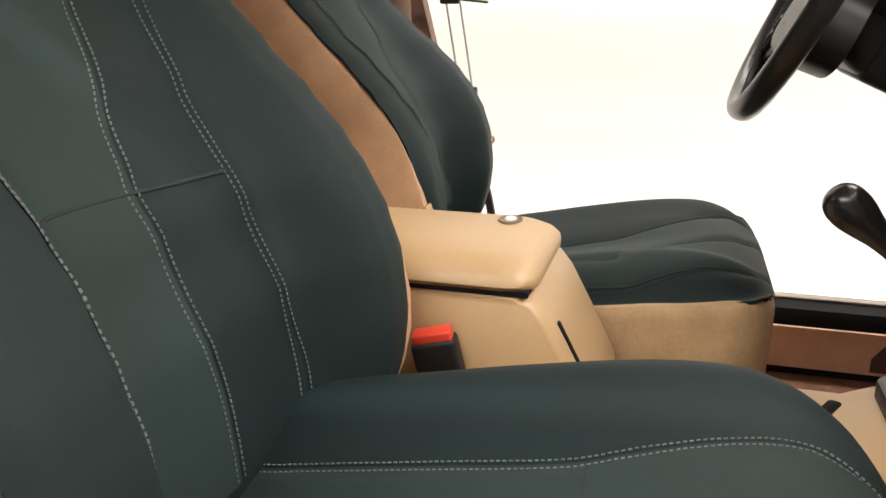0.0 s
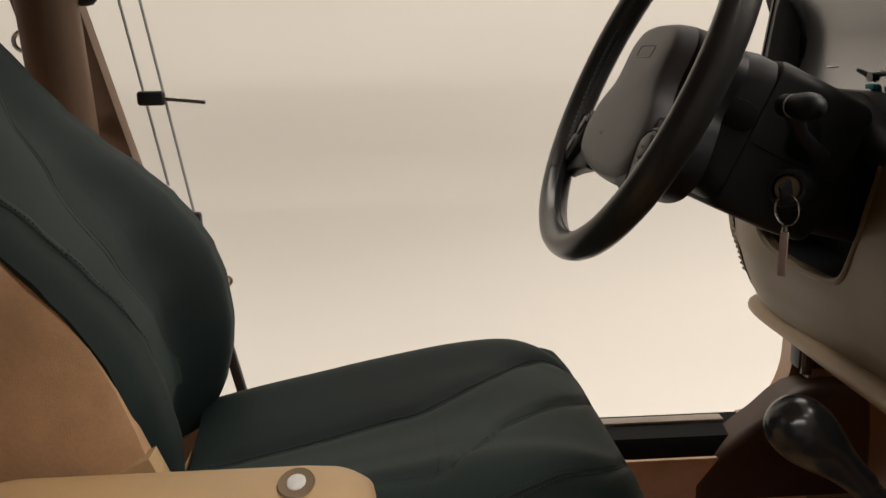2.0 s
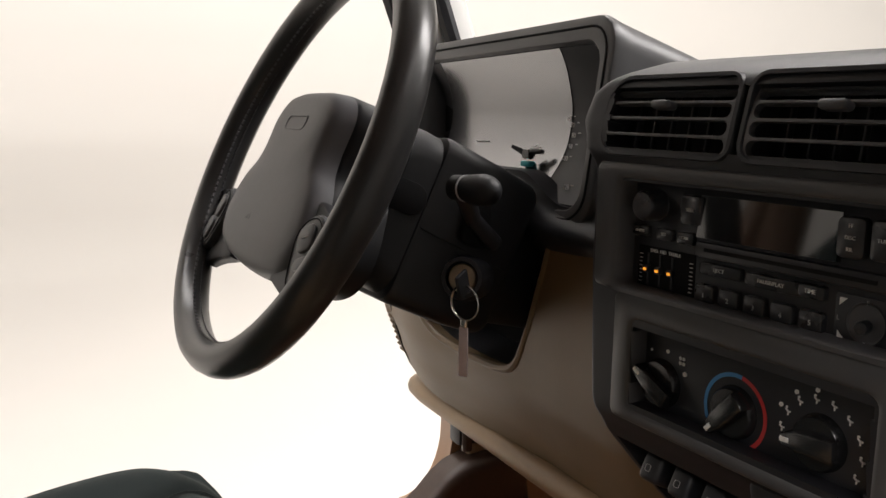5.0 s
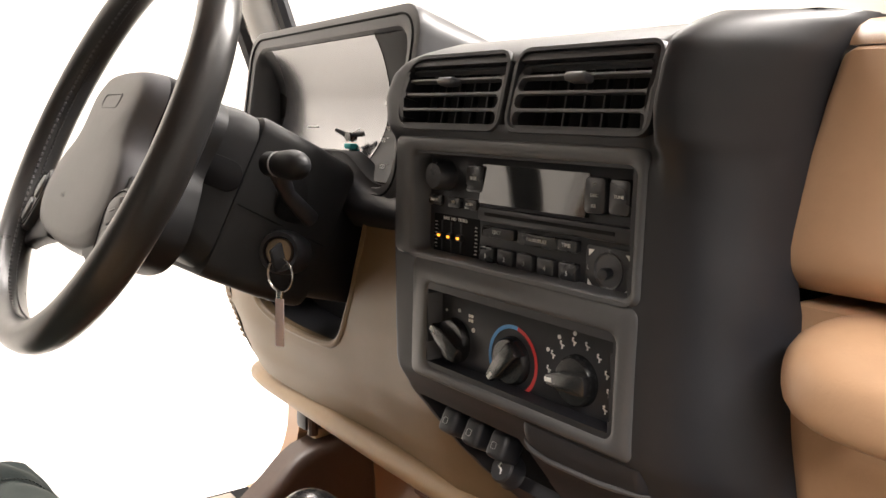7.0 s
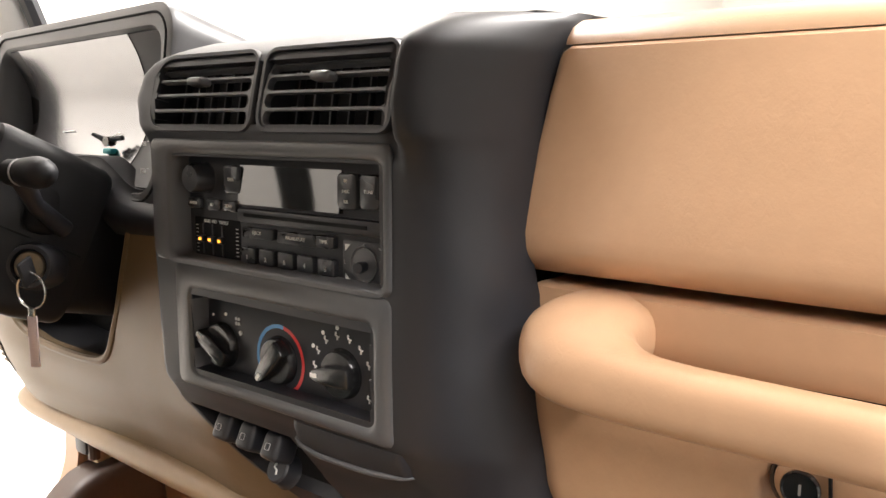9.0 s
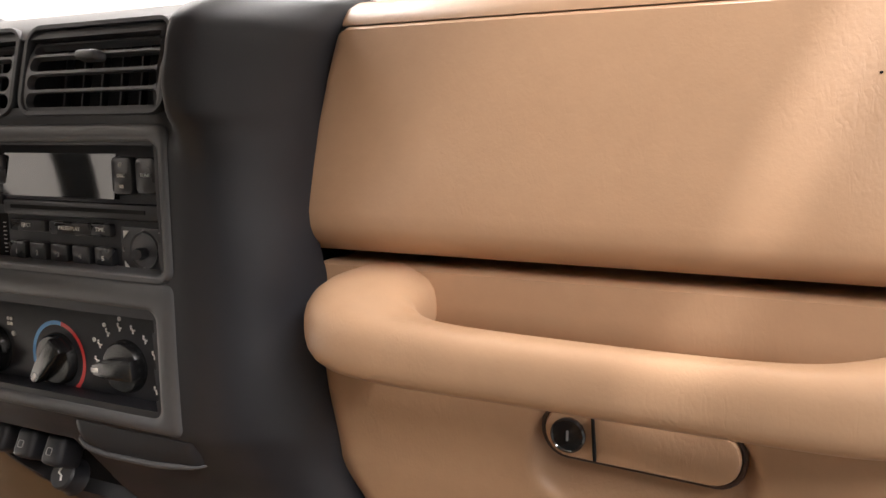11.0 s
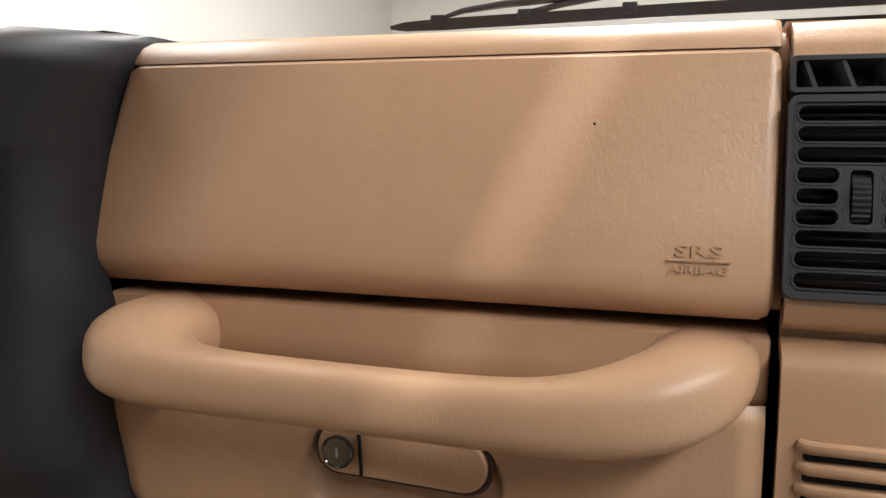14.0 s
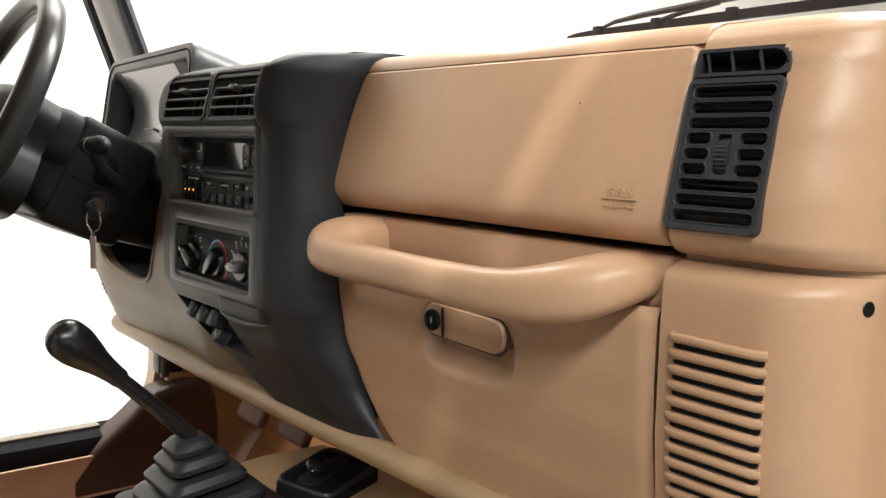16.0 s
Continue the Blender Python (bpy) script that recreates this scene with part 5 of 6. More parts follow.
def half_width(z):
    return interp([(0.22, 0.195), (0.30, 0.218), (0.40, 0.226), (0.50, 0.218), (0.60, 0.195), (0.70, 0.165), (0.80, 0.148), (0.93, 0.138), (0.97, 0.115)], z)


SHIFT, LIFT, WIDE, TUCK, FORE, FLUTES, LEAN, YAW, MIDDLE, SHOULDER = {}, {}, {}, {}, {}, {}, {}, {}, {}, {}


def back_half(cx, z):
    """Half the backrest's width; the shoulders flare above the bolsters."""
    return half_width(max(0.23, z)) + WIDE[cx] + SHOULDER[cx] * smoothstep(0.50, 0.61, z)


def back_front(cx, u, z):
    """A point of the backrest's face: u from -1 to 1 across, z its height."""
    w = back_half(cx, z) * (1 - TUCK[cx] * (1 - smoothstep(0.26, 0.52, z)))
    a = abs(u)
    y = interp(CENTRE, z) + (interp(BOLSTER, z) - interp(CENTRE, z)) * smoothstep(0.42, 0.74, a)
    y += 0.006 * (1 - smoothstep(0.0, 0.42, a))
    y -= 0.0125 * max(0, (a - 0.84) / 0.16) ** 2.3
    y -= 0.06 * smoothstep(0.93, 0.985, z)
    y += LEAN[cx] * smoothstep(0.42, 0.66, z) + YAW[cx] * u
    return Vector((cx + MIDDLE[cx] + u * w, y + SHIFT[cx], z))


CUSH = [(-0.63, 0.258), (-0.57, 0.272), (-0.49, 0.288), (-0.42, 0.302), (-0.337, 0.316), (-0.28, 0.319), (-0.235, 0.313), (-0.200, 0.298), (-0.180, 0.279), (-0.172, 0.262)]
CPATH = refine([(y, z, 0) for y, z in CUSH], 5)


def cushion_top(cx, u, v):
    """A point of the cushion's skin: v from 0 at the back to 1 under the nose."""
    v *= 1 - 0.09 * smoothstep(0.6, 1.0, abs(u))
    n = len(CPATH) - 1
    f = min(n - 1e-6, max(0, v * n))
    i = int(f)
    p = CPATH[i].lerp(CPATH[i + 1], f - i)
    d = (CPATH[i + 1] - CPATH[i]).normalized()
    nrm = Vector((-d[1], d[0]))
    a = abs(u)
    w = interp([(0, 0.212), (0.3, 0.218), (0.60, 0.222), (0.68, 0.218), (0.76, 0.208), (0.83, 0.194), (0.89, 0.174), (0.95, 0.150), (1.0, 0.140)], v)
    h = 0.012 * smoothstep(0.40, 0.70, a) * (1 - smoothstep(0.55, 0.85, v)) - 0.018 * (1 - smoothstep(0.0, 0.5, a)) * (1 - smoothstep(0.3, 0.7, v))
    drop = 0.042 * max(0, (a - 0.60) / 0.40) ** 2.0
    k = smoothstep(0.7, 0.95, v)
    for line in FLUTES[cx]:
        if line[0][0] - 0.02 < v < line[-1][0] + 0.02:
            h -= 0.0050 * math.exp(-((u - interp(line, v)) / 0.05) ** 2) * smoothstep(line[0][0] - 0.02, line[0][0] + 0.05, v)
    y = p[0] + nrm.x * h - 0.012 * smoothstep(0.45, 0.92, v) * max(0, (a - 0.35) / 0.65) ** 2.2
    z = p[1] + nrm.y * h - drop * (1 - 0.75 * k)
    # on the driver's seat the skirt's top line holds the cover's side edge up
    if LIFT[cx] < 0:
        z += 0.009 * smoothstep(0.40, 0.9, a) * smoothstep(0.45, 0.85, v) + 0.013 * smoothstep(0.75, 1.0, a) * smoothstep(0.66, 0.88, v)
        e = smoothstep(0.82, 1.0, a) * (1 - smoothstep(0.84, 0.97, v))
        z += e * (interp([(-0.64, 0.243), (-0.392, 0.274), (-0.31, 0.286), (-0.233, 0.296), (-0.20, 0.297), (-0.18, 0.288)], y) - z)
    return Vector((cx + u * w, y + FORE[cx], z + LIFT[cx]))


def sheet_line(fn, a, b, n=60, lift=0.0006):
    """Points and normals along a straight run of a skin's two coordinates."""
    pts, nrm = [], []
    for k in range(n + 1):
        u, v = a[0] + (b[0] - a[0]) * k / n, a[1] + (b[1] - a[1]) * k / n
        p = fn(u, v)
        du, dv = fn(u + 0.01, v) - fn(u - 0.01, v), fn(u, v + 0.004) - fn(u, v - 0.004)
        nn = du.cross(dv).normalized()
        if nn.y + 0.8 * nn.z < 0:
            nn = -nn
        pts.append(p + nn * lift)
        nrm.append(nn)
    return pts, nrm


def seat(cx, middle, slide, lean, yaw, fore, lift, wide, shoulder, tuck, flutes, back_lines, cross, pale, label):
    """middle: how far the backrest is set aside, slide: how far the backrest is set forward, lean and yaw: how it is tipped and turned, fore: how far the cushion is set forward; flutes and back_lines: where its seams run."""
    SHIFT[cx], LIFT[cx], WIDE[cx], TUCK[cx], FORE[cx], FLUTES[cx], LEAN[cx], YAW[cx], MIDDLE[cx], SHOULDER[cx] = slide, lift, wide, tuck, fore, flutes, lean, yaw, middle, shoulder
    s = thing("front_seat", (cx, -0.42 + slide, 0.0), label, "seat", group="front seats")
    bk = lambda u, z: back_front(cx, u, z)
    ct = lambda u, v: cushion_top(cx, u, v)
    # backrest: green face, tan shell behind it
    def bface(u, v):
        uu = -1 + 2 * u
        uu = math.sin(uu * math.pi / 2) * 0.35 + uu * 0.65
        return bk(uu, 0.23 + 0.75 * v)
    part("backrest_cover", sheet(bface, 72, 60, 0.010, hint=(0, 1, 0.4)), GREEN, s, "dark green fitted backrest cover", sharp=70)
    lip = 0.010
    rings = []
    for k in range(25):
        z = 0.20 + 0.77 * k / 24
        w = back_half(cx, z) + 0.0005
        yf = interp(BOLSTER, z) - 0.0150
        yn = yf + lip * (1 - smoothstep(0.31, 0.48, z))
        yl, yr = (yn, yf) if pale else (yf, yn)
        dep = interp([(0.2, 0.115), (0.5, 0.100), (0.58, 0.078), (0.68, 0.034), (0.80, 0.032), (0.97, 0.030)], z)
        yc = min(yf, interp(CENTRE, z) - 0.02)
        yb = min(yf, yc) - dep
        tip = 0.06 * smoothstep(0.93, 0.985, z)
        ring = [(-w, yl - 0.01), (-w * 0.985, yl), (-w * 0.86, yl), (-w * 0.5, yc), (0, yc), (w * 0.5, yc), (w * 0.86, yr), (w * 0.985, yr), (w, yr - 0.01), (w, yb + 0.03), (w * 0.93, yb + 0.008), (w * 0.8, yb), (-w * 0.8, yb), (-w * 0.93, yb + 0.008), (-w, yb + 0.03)]
        tip -= lean * smoothstep(0.42, 0.66, z)
        rings.append([(cx + middle + x, y + slide - tip + yaw * x / w, z) for x, y in ring])
    part("backrest_shell", loft(rings), CLOTH_TAN, s, "tan cloth backrest sides", sharp=60)
    # cushion
    def cface(u, v):
        uu = -1 + 2 * u
        uu = math.sin(uu * math.pi / 2) * 0.35 + uu * 0.65
        return ct(uu, v)
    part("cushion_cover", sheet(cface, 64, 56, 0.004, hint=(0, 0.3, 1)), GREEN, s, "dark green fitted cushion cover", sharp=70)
    c0, c1 = flutes[0], flutes[-1]
    part("cushion_panel", sheet(lambda u, v: ct(interp(c0, 0.04 + 0.82 * v) + (min(0.96, interp(c1, 0.04 + 0.82 * v)) - interp(c0, 0.04 + 0.82 * v)) * u, 0.04 + 0.82 * v) + Vector((0, 0.0002, 0.0012)), 40, 60), GREEN_MID, s, "grey-green centre panel, lightened against the shaded bolsters")
    b0, b1 = sorted(([(z, u) for u, z in line[::-1]] for line in (back_lines[0], back_lines[1] if not pale else back_lines[2])), key=lambda l: l[0][1])
    part("backrest_panel", sheet(lambda u, v: bk(interp(b0, 0.30 + 0.64 * v) + (interp(b1, 0.30 + 0.64 * v) - interp(b0, 0.30 + 0.64 * v)) * u, 0.30 + 0.64 * v) + Vector((0, 0.0014, 0)), 36, 50), GREEN_MID, s, "grey-green centre panel, lightened against the shaded bolsters")
    rings = []
    rim = [ct(-1, k / 24) for k in range(24)] + [ct(-1 + k / 8, 1) for k in range(17)] + [ct(1, 1 - k / 24) for k in range(1, 25)]
    n = len(rim)
    for f, g in ((0.0, -0.004), (0.08, 0.0), (0.4, 0.005), (0.8, 0.008), (0.93, 0.0085), (0.975, 0.007), (0.995, 0.003), (1.0, -0.003), (0.96, -0.007), (0.55, -0.008)):
        ring = []
        for k, p in enumerate(rim):
            d = rim[min(n - 1, k + 2)] - rim[max(0, k - 2)]
            out = Vector((-d.y, d.x, 0)).normalized()
            nose = smoothstep(-0.235, -0.195, p.y - fore)
            top = p.z + 0.0015 - 0.007 * nose
            go = g - (0.0065 * nose if g > 0 else 0)
            ring.append((p.x + out.x * go, p.y + out.y * go, 0.03 + (top - 0.03) * f))
        rings.append(ring)
    part("seat_base", loft(rings), BASE_TAN, s, "pale tan cloth seat base")
    if not pale:
        part("side_flap", loft([[(x, -0.668, 0.330), (x, -0.636, 0.352), (x, -0.585, 0.377), (x, -0.575, 0.352), (x, -0.575, 0.330)] for x in (cx + 0.222, cx + 0.243)]), BASE_TAN, s, "pale tan tucked flap")
    # seams as sunk welts, and pairs of stitched lines beside them
    bm = bmesh.new()
    def runs(pts):
        q = refine([(*p, 0) for p in pts], 4)
        return [((a[0], a[1]), (b[0], b[1])) for a, b in zip(q, q[1:])]
    def long_seam(fn, pts, r, name="seam"):
        path = []
        for a, b in runs(pts):
            path += sheet_line(fn, a, b, 4, 0.0002)[0][:-1]
        part(name, tube(path, r, 6), SEAM, s)
    def long_sew(fn, pts, off):
        for q in (-off, off):
            path, nr = [], []
            for a, b in runs(pts):
                p_, n_ = sheet_line(fn, (a[0] + q / 0.22, a[1]), (b[0] + q / 0.22, b[1]), 4, 0.0012)
                path += p_[:-1]
                nr += n_[:-1]
            stitches(path, nr, bm=bm)
    for line in back_lines:
        long_seam(bk, line, 0.0004)
        long_sew(bk, line, 0.0045)
    for line in cross:
        long_seam(bk, line, 0.0017)
    v0 = 0.405
    for line in flutes:
        pts = [(u, v) for v, u in line]
        long_seam(ct, pts, 0.0013)
        long_sew(ct, pts, 0.004)
    long_seam(ct, [(interp(flutes[0], v0), v0), (0.4, v0), (0.86, v0)], 0.0013)
    part("stitching", bm, THREAD if pale else DARK_THREAD, s, "pale grey double stitching" if pale else "dark stitching", kind="stuff")
    return s


seat(-0.342, 0.0, 0.008, 0.0, 0.010, 0.0, -0.011, 0.010, 0.004, 0.10,
     [[(0.05, -0.06), (0.23, -0.087), (0.343, -0.115), (0.386, -0.120), (0.45, -0.212), (0.52, -0.30), (0.614, -0.45), (0.72, -0.575), (0.86, -0.66)], [(0.05, 0.66), (0.30, 0.675), (0.405, 0.705), (0.443, 0.538), (0.507, 0.275), (0.607, 0.113), (0.736, -0.062), (0.90, -0.38)], [(0.40, 0.89), (0.45, 0.888), (0.493, 0.862), (0.564, 0.812), (0.62, 0.763), (0.714, 0.70), (0.88, 0.46)]],
     [[(0.66, 0.94), (0.68, 0.66), (0.76, 0.57), (0.76, 0.50), (0.66, 0.42), (0.46, 0.33)], [(-0.68, 0.94), (-0.638, 0.693), (-0.55, 0.647), (-0.087, 0.547), (0.02, 0.473), (-0.2, 0.393), (-0.48, 0.323)]],
     [[(0.40, 0.511), (0.60, 0.512), (0.76, 0.514)]], False,
     "driver's bucket seat in dark green cover with tan sides")
seat(0.398, -0.033, 0.080, 0.022, 0.0, 0.018, 0.036, 0.001, 0.024, 0.05,
     [[(0.05, -0.25), (0.236, -0.237), (0.336, -0.227), (0.393, -0.225), (0.436, -0.255), (0.507, -0.30), (0.579, -0.345), (0.679, -0.405), (0.76, -0.40), (0.86, -0.36)], [(0.05, 0.50), (0.35, 0.44), (0.52, 0.50), (0.86, 0.44)]],
     [[(-0.34, 0.94), (-0.245, 0.7), (-0.109, 0.607), (0.028, 0.553), (0.095, 0.513), (0.137, 0.493), (0.124, 0.457), (0.114, 0.413), (0.066, 0.363), (0.055, 0.3)], [(-0.636, 0.94), (-0.559, 0.7), (-0.473, 0.607), (-0.404, 0.563), (-0.387, 0.52), (-0.367, 0.49), (-0.379, 0.437), (-0.414, 0.39), (-0.46, 0.34), (-0.469, 0.3)], [(0.654, 0.94), (0.547, 0.6), (0.597, 0.49), (0.609, 0.453), (0.607, 0.42), (0.594, 0.39), (0.566, 0.357), (0.538, 0.3)]],
     [[(0.594, 0.496), (0.174, 0.497), (-0.367, 0.49)]], True,
     "passenger bucket seat in dark green cover with pale stitching")

# ---- console between the seats ----
con = thing("centre_console", (0.015, -0.45, 0.17), "tan moulded armrest console with hinged lid", "console")
CX0, CX1 = -0.088, 0.112


def con_ring(x, k):
    prof = [(-0.70, 0.16), (-0.70, 0.352), (-0.436, 0.352), (-0.421, 0.345), (-0.408, 0.329), (-0.391, 0.298), (-0.371, 0.260), (-0.357, 0.232), (-0.353, 0.205), (-0.353, 0.16)]
    cy, cz = -0.52, 0.26
    return [(x, y + (cy - y) * k, z + (cz - z) * k * 0.6) for y, z in prof]


part("box", loft([con_ring(CX0, 0.05), con_ring(CX0 + 0.004, 0.015), con_ring(CX0 + 0.014, 0.0), con_ring(CX1 - 0.014, 0.0), con_ring(CX1 - 0.004, 0.015), con_ring(CX1, 0.05)]), CONSOLE_TAN, con, sharp=50)
lid_r = []
for z, g, f in ((0.356, -0.002, 0.0), (0.3605, 0.002, 0.0), (0.367, 0.0, -0.001), (0.3745, -0.007, -0.007), (0.381, -0.018, -0.018), (0.3845, -0.030, -0.032), (0.386, -0.06, -0.07)):
    lid_r.append([(0.012 + x, -0.563 + y, z) for x, y in rounded(0.2 + 2 * g, 0.286 + 2 * f, 0.03, 6)])
lid = part("lid", loft(lid_r), CONSOLE_TAN, con, "padded tan lid", sharp=50)
part("lid_gap", box((0.012, -0.566, 0.354), (0.196, 0.28, 0.005), 0), DARK, con)
# recess floor in the darkened tan, its shade put into the colour
cup = part("latch_cup", lathe([(0, 0.0005), (0.0125, 0.0005), (0.0140, 0.0012), (0.0148, 0.0)], pose(-0.038, -0.472, 0.3850, -1, -3) @ Matrix.Diagonal((1.55, 0.85, 1, 1))), TAN_DARK, lid, "shallow latch recess")
part("latch_button", lathe([(0, 0.0030), (0.0066, 0.0026), (0.0083, 0.0015), (0.0086, 0.0)], pose(-0.038, -0.472, 0.3850, -1, -3) @ Matrix.Diagonal((1.35, 0.75, 1, 1))), WHITE_INK, lid, "pale latch button")
part("front_slot", box((0.077, -0.3868, 0.2890), (0.0070, 0.005, 0.068), 0.001, rot=pose(0, 0, 0, 28)), DARK, con)

# low forward console with cup holders and shifter surround
low = thing("floor_console", (0.015, -0.15, 0.2), "tan floor console with cup holders round the gear lever", "console")
def low_ring(y, w, z):
    return [(0.012 + x, y, zz) for x, zz in ((-w - 0.012, 0.12), (-w - 0.006, z - 0.02), (-w + 0.004, z - 0.003), (-w + 0.012, z), (w - 0.012, z), (w - 0.004, z - 0.003), (w + 0.006, z - 0.02), (w + 0.012, 0.12))]
part("moulding", loft([low_ring(-0.352, 0.105, 0.210), low_ring(-0.20, 0.10, 0.211), low_ring(-0.12, 0.095, 0.213), low_ring(-0.09, 0.094, 0.226), low_ring(0.02, 0.098, 0.236), low_ring(0.10, 0.102, 0.2415), low_ring(0.18, 0.100, 0.240), low_ring(0.21, 0.094, 0.225)]), CONSOLE_TAN, low, sharp=40)
for x, y, r in ((0.045, -0.255, 0.036), (-0.035, -0.24, 0.036)):
    part("cup_ring", lathe([(r, 0.0), (r, 0.0035), (r + 0.002, 0.0055), (r + 0.005, 0.0045), (r + 0.010, 0.0), (r, -0.001)], pose(x, y, 0.2108), 32), CONSOLE_TAN, low)
    # flat disc in darkened tan paints the depth of the cup
    part("cup_well", lathe([(0, 0.0008), (r, 0.0008), (r, 0.0)], pose(x, y, 0.2108)), TAN_DARK, low)
part("coin_slot", plate(rounded(0.05, 0.014, 0.006), pose(-0.030, -0.140, 0.2135, 0, 0, -28), 0.002, 0.0006), DARK, low)
part("shifter_surround", plate(rounded(0.15, 0.15, 0.02), pose(0.008, -0.020, 0.2425), 0.018, 0.003), BLACK, low, "black surround of the levers")

# gear lever
gear = thing("gear_lever", (0.005, -0.03, 0.245), "black gear lever with ribbed rubber boot", "gear lever")
for k, (z, w, d) in enumerate(((0.262, 0.112, 0.106), (0.282, 0.087, 0.082), (0.300, 0.066, 0.061), (0.315, 0.046, 0.043))):
    y = -0.025 - 0.0 * k
    def br(g, zz):
        return [(0.005 + x, y - 0.004 * k + yy, zz + 0.12 * yy) for x, yy in rounded(w + 2 * g, d + 2 * g, 0.012, 3)]
    part("boot_fold", loft([br(-0.012, z - 0.018), br(0.0, z - 0.012), br(0.001, z - 0.006), br(-0.004, z), br(-0.016, z + 0.002)]), BLACK, gear)
g0, g1, g2 = Vector((0.005, -0.033, 0.315)), Vector((0.008, -0.104, 0.385)), Vector((0.012, -0.158, 0.434))
part("lever_rod", tube([g0, g0.lerp(g1, 0.6), g1.lerp(g2, 0.4)], [0.0085, 0.008, 0.008], 12), KNOB, gear)
dg = (g2 - g1).normalized()
kp = refine([(*(g1 + dg * (d * 0.88 + 0.006)), r * 0.76) for d, r in ((-0.002, 0.010), (0.0, 0.0125), (0.012, 0.0135), (0.03, 0.0165), (0.05, 0.0225), (0.066, 0.0262), (0.082, 0.0252), (0.092, 0.0185), (0.0965, 0.010), (0.098, 0.002))], 4)
part("knob", tube([p[:3] for p in kp], [p[3] for p in kp], 32), KNOB, gear, "glossy black gear knob", sharp=70)
tlev = thing("transfer_lever", (0.045, 0.085, 0.245), "flat black transfer lever plate with a stubby lever", "lever")
TM = pose(0.046, 0.112, 0.2565, 4, 4, 22)
part("plate", plate(rounded(0.078, 0.104, 0.012), TM, 0.020, 0.003), DARK, tlev)
part("rim", tube([TM @ Vector((x, y, 0.002)) for x, y in rounded(0.071, 0.097, 0.012, 4)], 0.003, 6, loop=True), BLACK, tlev)
part("slot", plate(rounded(0.026, 0.076, 0.010), TM @ pose(-0.006, 0, 0.0025), 0.003, 0.001), BLACK_SOFT, tlev)
part("stub", tube([TM @ Vector((-0.006, -0.004, 0)), TM @ Vector((-0.006, -0.012, 0.010))], [0.010, 0.007], 14), BLACK, tlev)
part("knob", tube([TM @ Vector((-0.006, -0.008, 0.008)), TM @ Vector((-0.006, -0.012, 0.012)), TM @ Vector((-0.006, -0.016, 0.018)), TM @ Vector((-0.006, -0.018, 0.021))], [0.009, 0.013, 0.012, 0.004], 16), GLOSS, tlev)

# seat belt buckle beside the console
buck = thing("belt_buckle", (0.135, -0.50, 0.26), "black seat belt buckle with red release button", "seat belt buckle")
bmx = pose(0.128, -0.502, 0.283, 12, 6, 8)
part("body", box((0, 0, 0), (0.024, 0.042, 0.062), 0.005, 3), COLUMN, buck).matrix_basis = bmx
part("release_button", box((0, 0, 0.0325), (0.018, 0.037, 0.014), 0.003, 3), RED, buck, "red release button").matrix_basis = bmx

# ---- driver's side belt hardware ----
belt = thing("seat_belt", (-0.63, -0.72, 0.35), "grey seat belt webbing with black guide beside the pillar", "seat belt")
for a, b in (((-0.625, -0.775, 1.0), (-0.63, -0.690, 0.50)), ((-0.615, -0.745, 1.0), (-0.615, -0.655, 0.455))):
    part("webbing", tube([a, Vector(a).lerp(Vector(b), 0.5), b], 0.0032, 6, flat=0.5), GREY_INK, belt, "thin grey strap")
part("guide", box((-0.612, -0.775, 0.76), (0.02, 0.05, 0.07), 0.012, 3), BLACK, belt, "black belt guide")
part("clip", box((-0.612, -0.697, 0.613), (0.012, 0.034, 0.018), 0.004, 3), BLACK, belt, "black sliding clip")
part("clip_pin", tube([(-0.61, -0.68, 0.612), (-0.61, -0.63, 0.607)], 0.0028, 8), STEEL, belt, "steel pin")
part("end_clip", box((-0.613, -0.655, 0.452), (0.012, 0.016, 0.03), 0.004), BLACK, belt)
part("anchor_eye", tube([(-0.58 + 0.0, -0.618 + 0.009 * math.cos(a), 0.382 + 0.007 * math.sin(a)) for a in [2 * math.pi * k / 16 for k in range(16)]], 0.0024, 8, loop=True), BRASS, belt, "brass anchor eye")
part("pillar_eye", tube([(-0.64, -0.855 + 0.012 * math.cos(a), 0.685 + 0.012 * math.sin(a)) for a in [2 * math.pi * k / 16 for k in range(16)]], 0.003, 8, loop=True), STEEL, belt, "steel eye on the pillar")

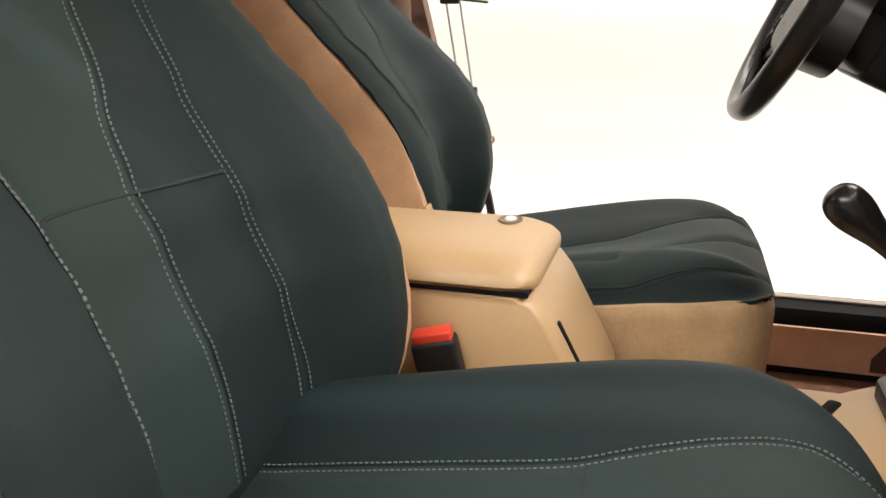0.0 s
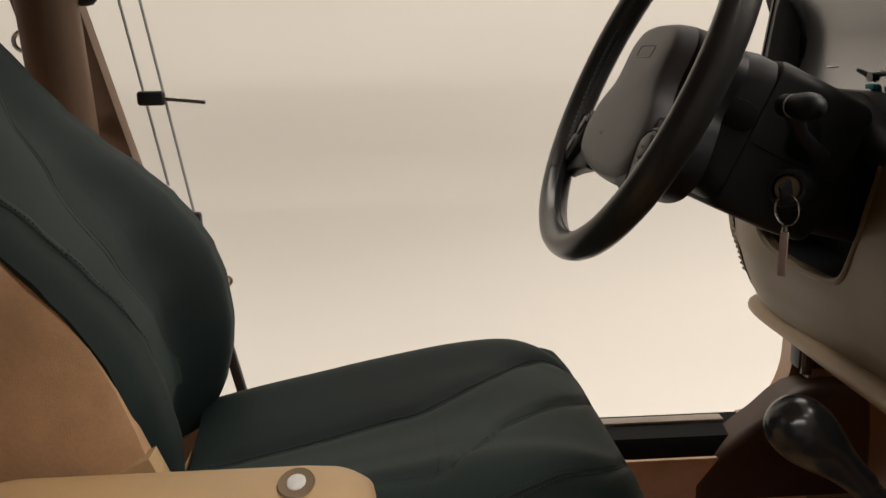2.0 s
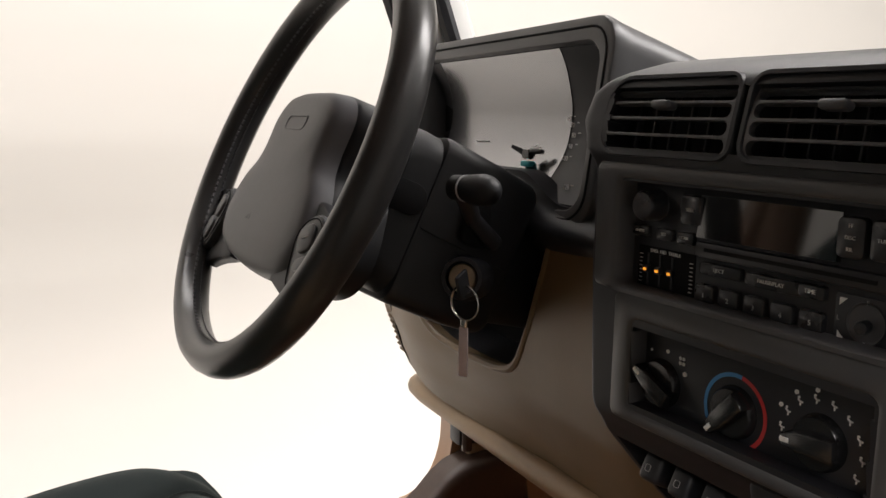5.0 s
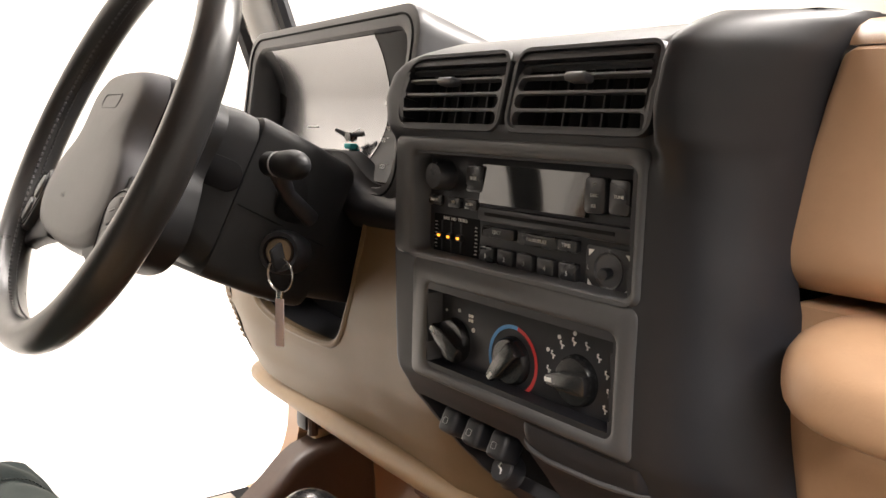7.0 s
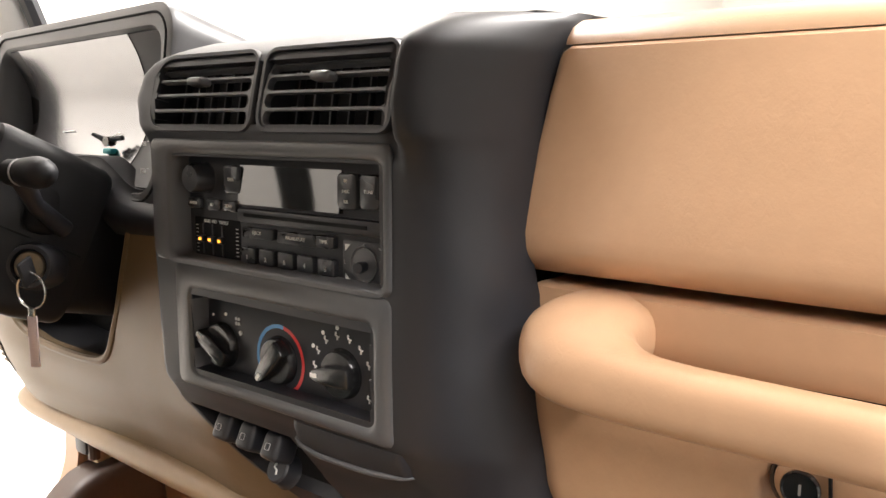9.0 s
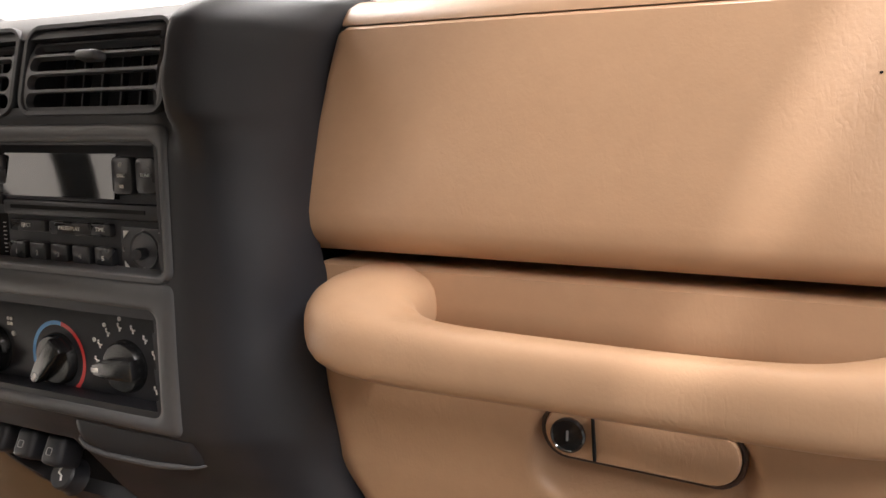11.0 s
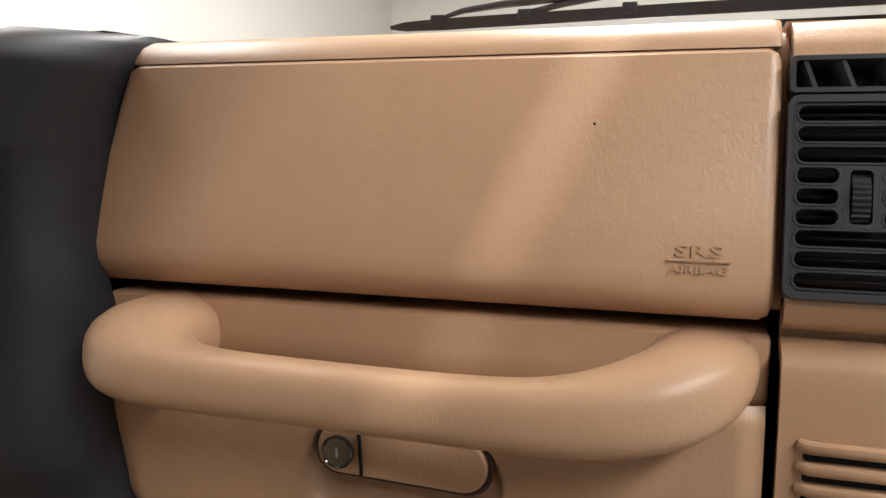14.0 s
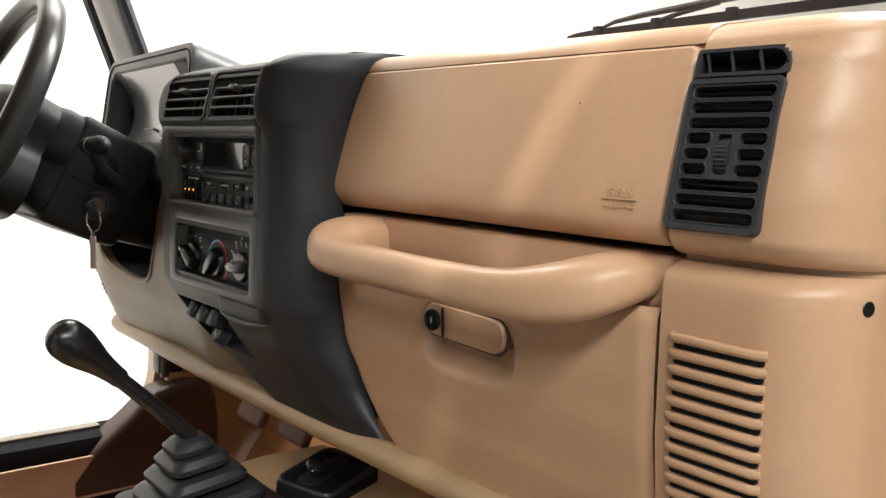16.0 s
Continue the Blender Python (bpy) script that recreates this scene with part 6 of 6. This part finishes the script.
# ---- pedals ----
for x, y, z, lab in ((-0.42, 0.27, 0.19, "clutch"), (-0.30, 0.28, 0.19, "brake")):
    pedal = thing("pedal", (x, y, z), f"brown rubber {lab} pedal on a steel arm", "pedal", group="foot pedals")
    part("pad", box((x, y, z), (0.086, 0.016, 0.066), 0.008, 3, rot=pose(0, 0, 0, -28)), PEDAL, pedal)
    part("arm", tube([(x, y + 0.01, z), (x, y + 0.05, z + 0.10), (x, y + 0.07, z + 0.2)], 0.008, 8), DARK, pedal)

# ---- wiper outside the glass: rubber blade under a stepped bridge, arm and cowl bolts ----
wiper = thing("wiper", (0.66, 0.24, 0.72), "black windscreen wiper resting on the cowl", "wiper")
WX = 0.262


def along(q, up=0.0, y=0.0):
    """A point of the blade, q metres from its tip."""
    return Vector((WX + q, 0.232 + 0.022 * q + y, 0.7375 + 0.030 * q * (1 - 0.6 * q) + up))


part("blade", loft([[along(q, a * k, b) for a, b in ((-0.0040, -0.0012), (-0.0040, 0.0012), (0.0042, 0.0022), (0.0042, -0.0022))] for q, k in ((0.0, 0.3), (0.012, 0.8), (0.04, 1.0), (0.2, 1.0), (0.44, 1.0))]), BLACK, wiper, "black rubber blade")
part("bridge", tube([along(q, h) for q, h in ((0.035, 0.004), (0.055, 0.009), (0.085, 0.0115), (0.15, 0.0140), (0.21, 0.0165), (0.30, 0.0155), (0.40, 0.010))], [0.0012, 0.0022, 0.0028, 0.0030, 0.0034, 0.0030, 0.0022], 8), BLACK, wiper)
part("bridge", tube([along(q, h) for q, h in ((0.10, 0.004), (0.125, 0.0085), (0.16, 0.0125))], 0.0022, 8), BLACK, wiper)
part("bridge", tube([along(q, h) for q, h in ((0.235, 0.0135), (0.27, 0.0090), (0.30, 0.004))], 0.0022, 8), BLACK, wiper)
for q in (0.036, 0.100, 0.172, 0.300, 0.395):
    part("claw", box(along(q, 0.003), (0.010, 0.0062, 0.008), 0.001), BLACK, wiper)
part("arm", tube([along(0.200, 0.020), along(0.235, 0.024), along(0.30, 0.022, 0.012), along(0.42, 0.008, 0.045)], [0.0030, 0.0036, 0.0040, 0.0046], 8), BLACK, wiper)
part("arm_hook", box(along(0.215, 0.0195), (0.024, 0.008, 0.009), 0.002), BLACK, wiper)
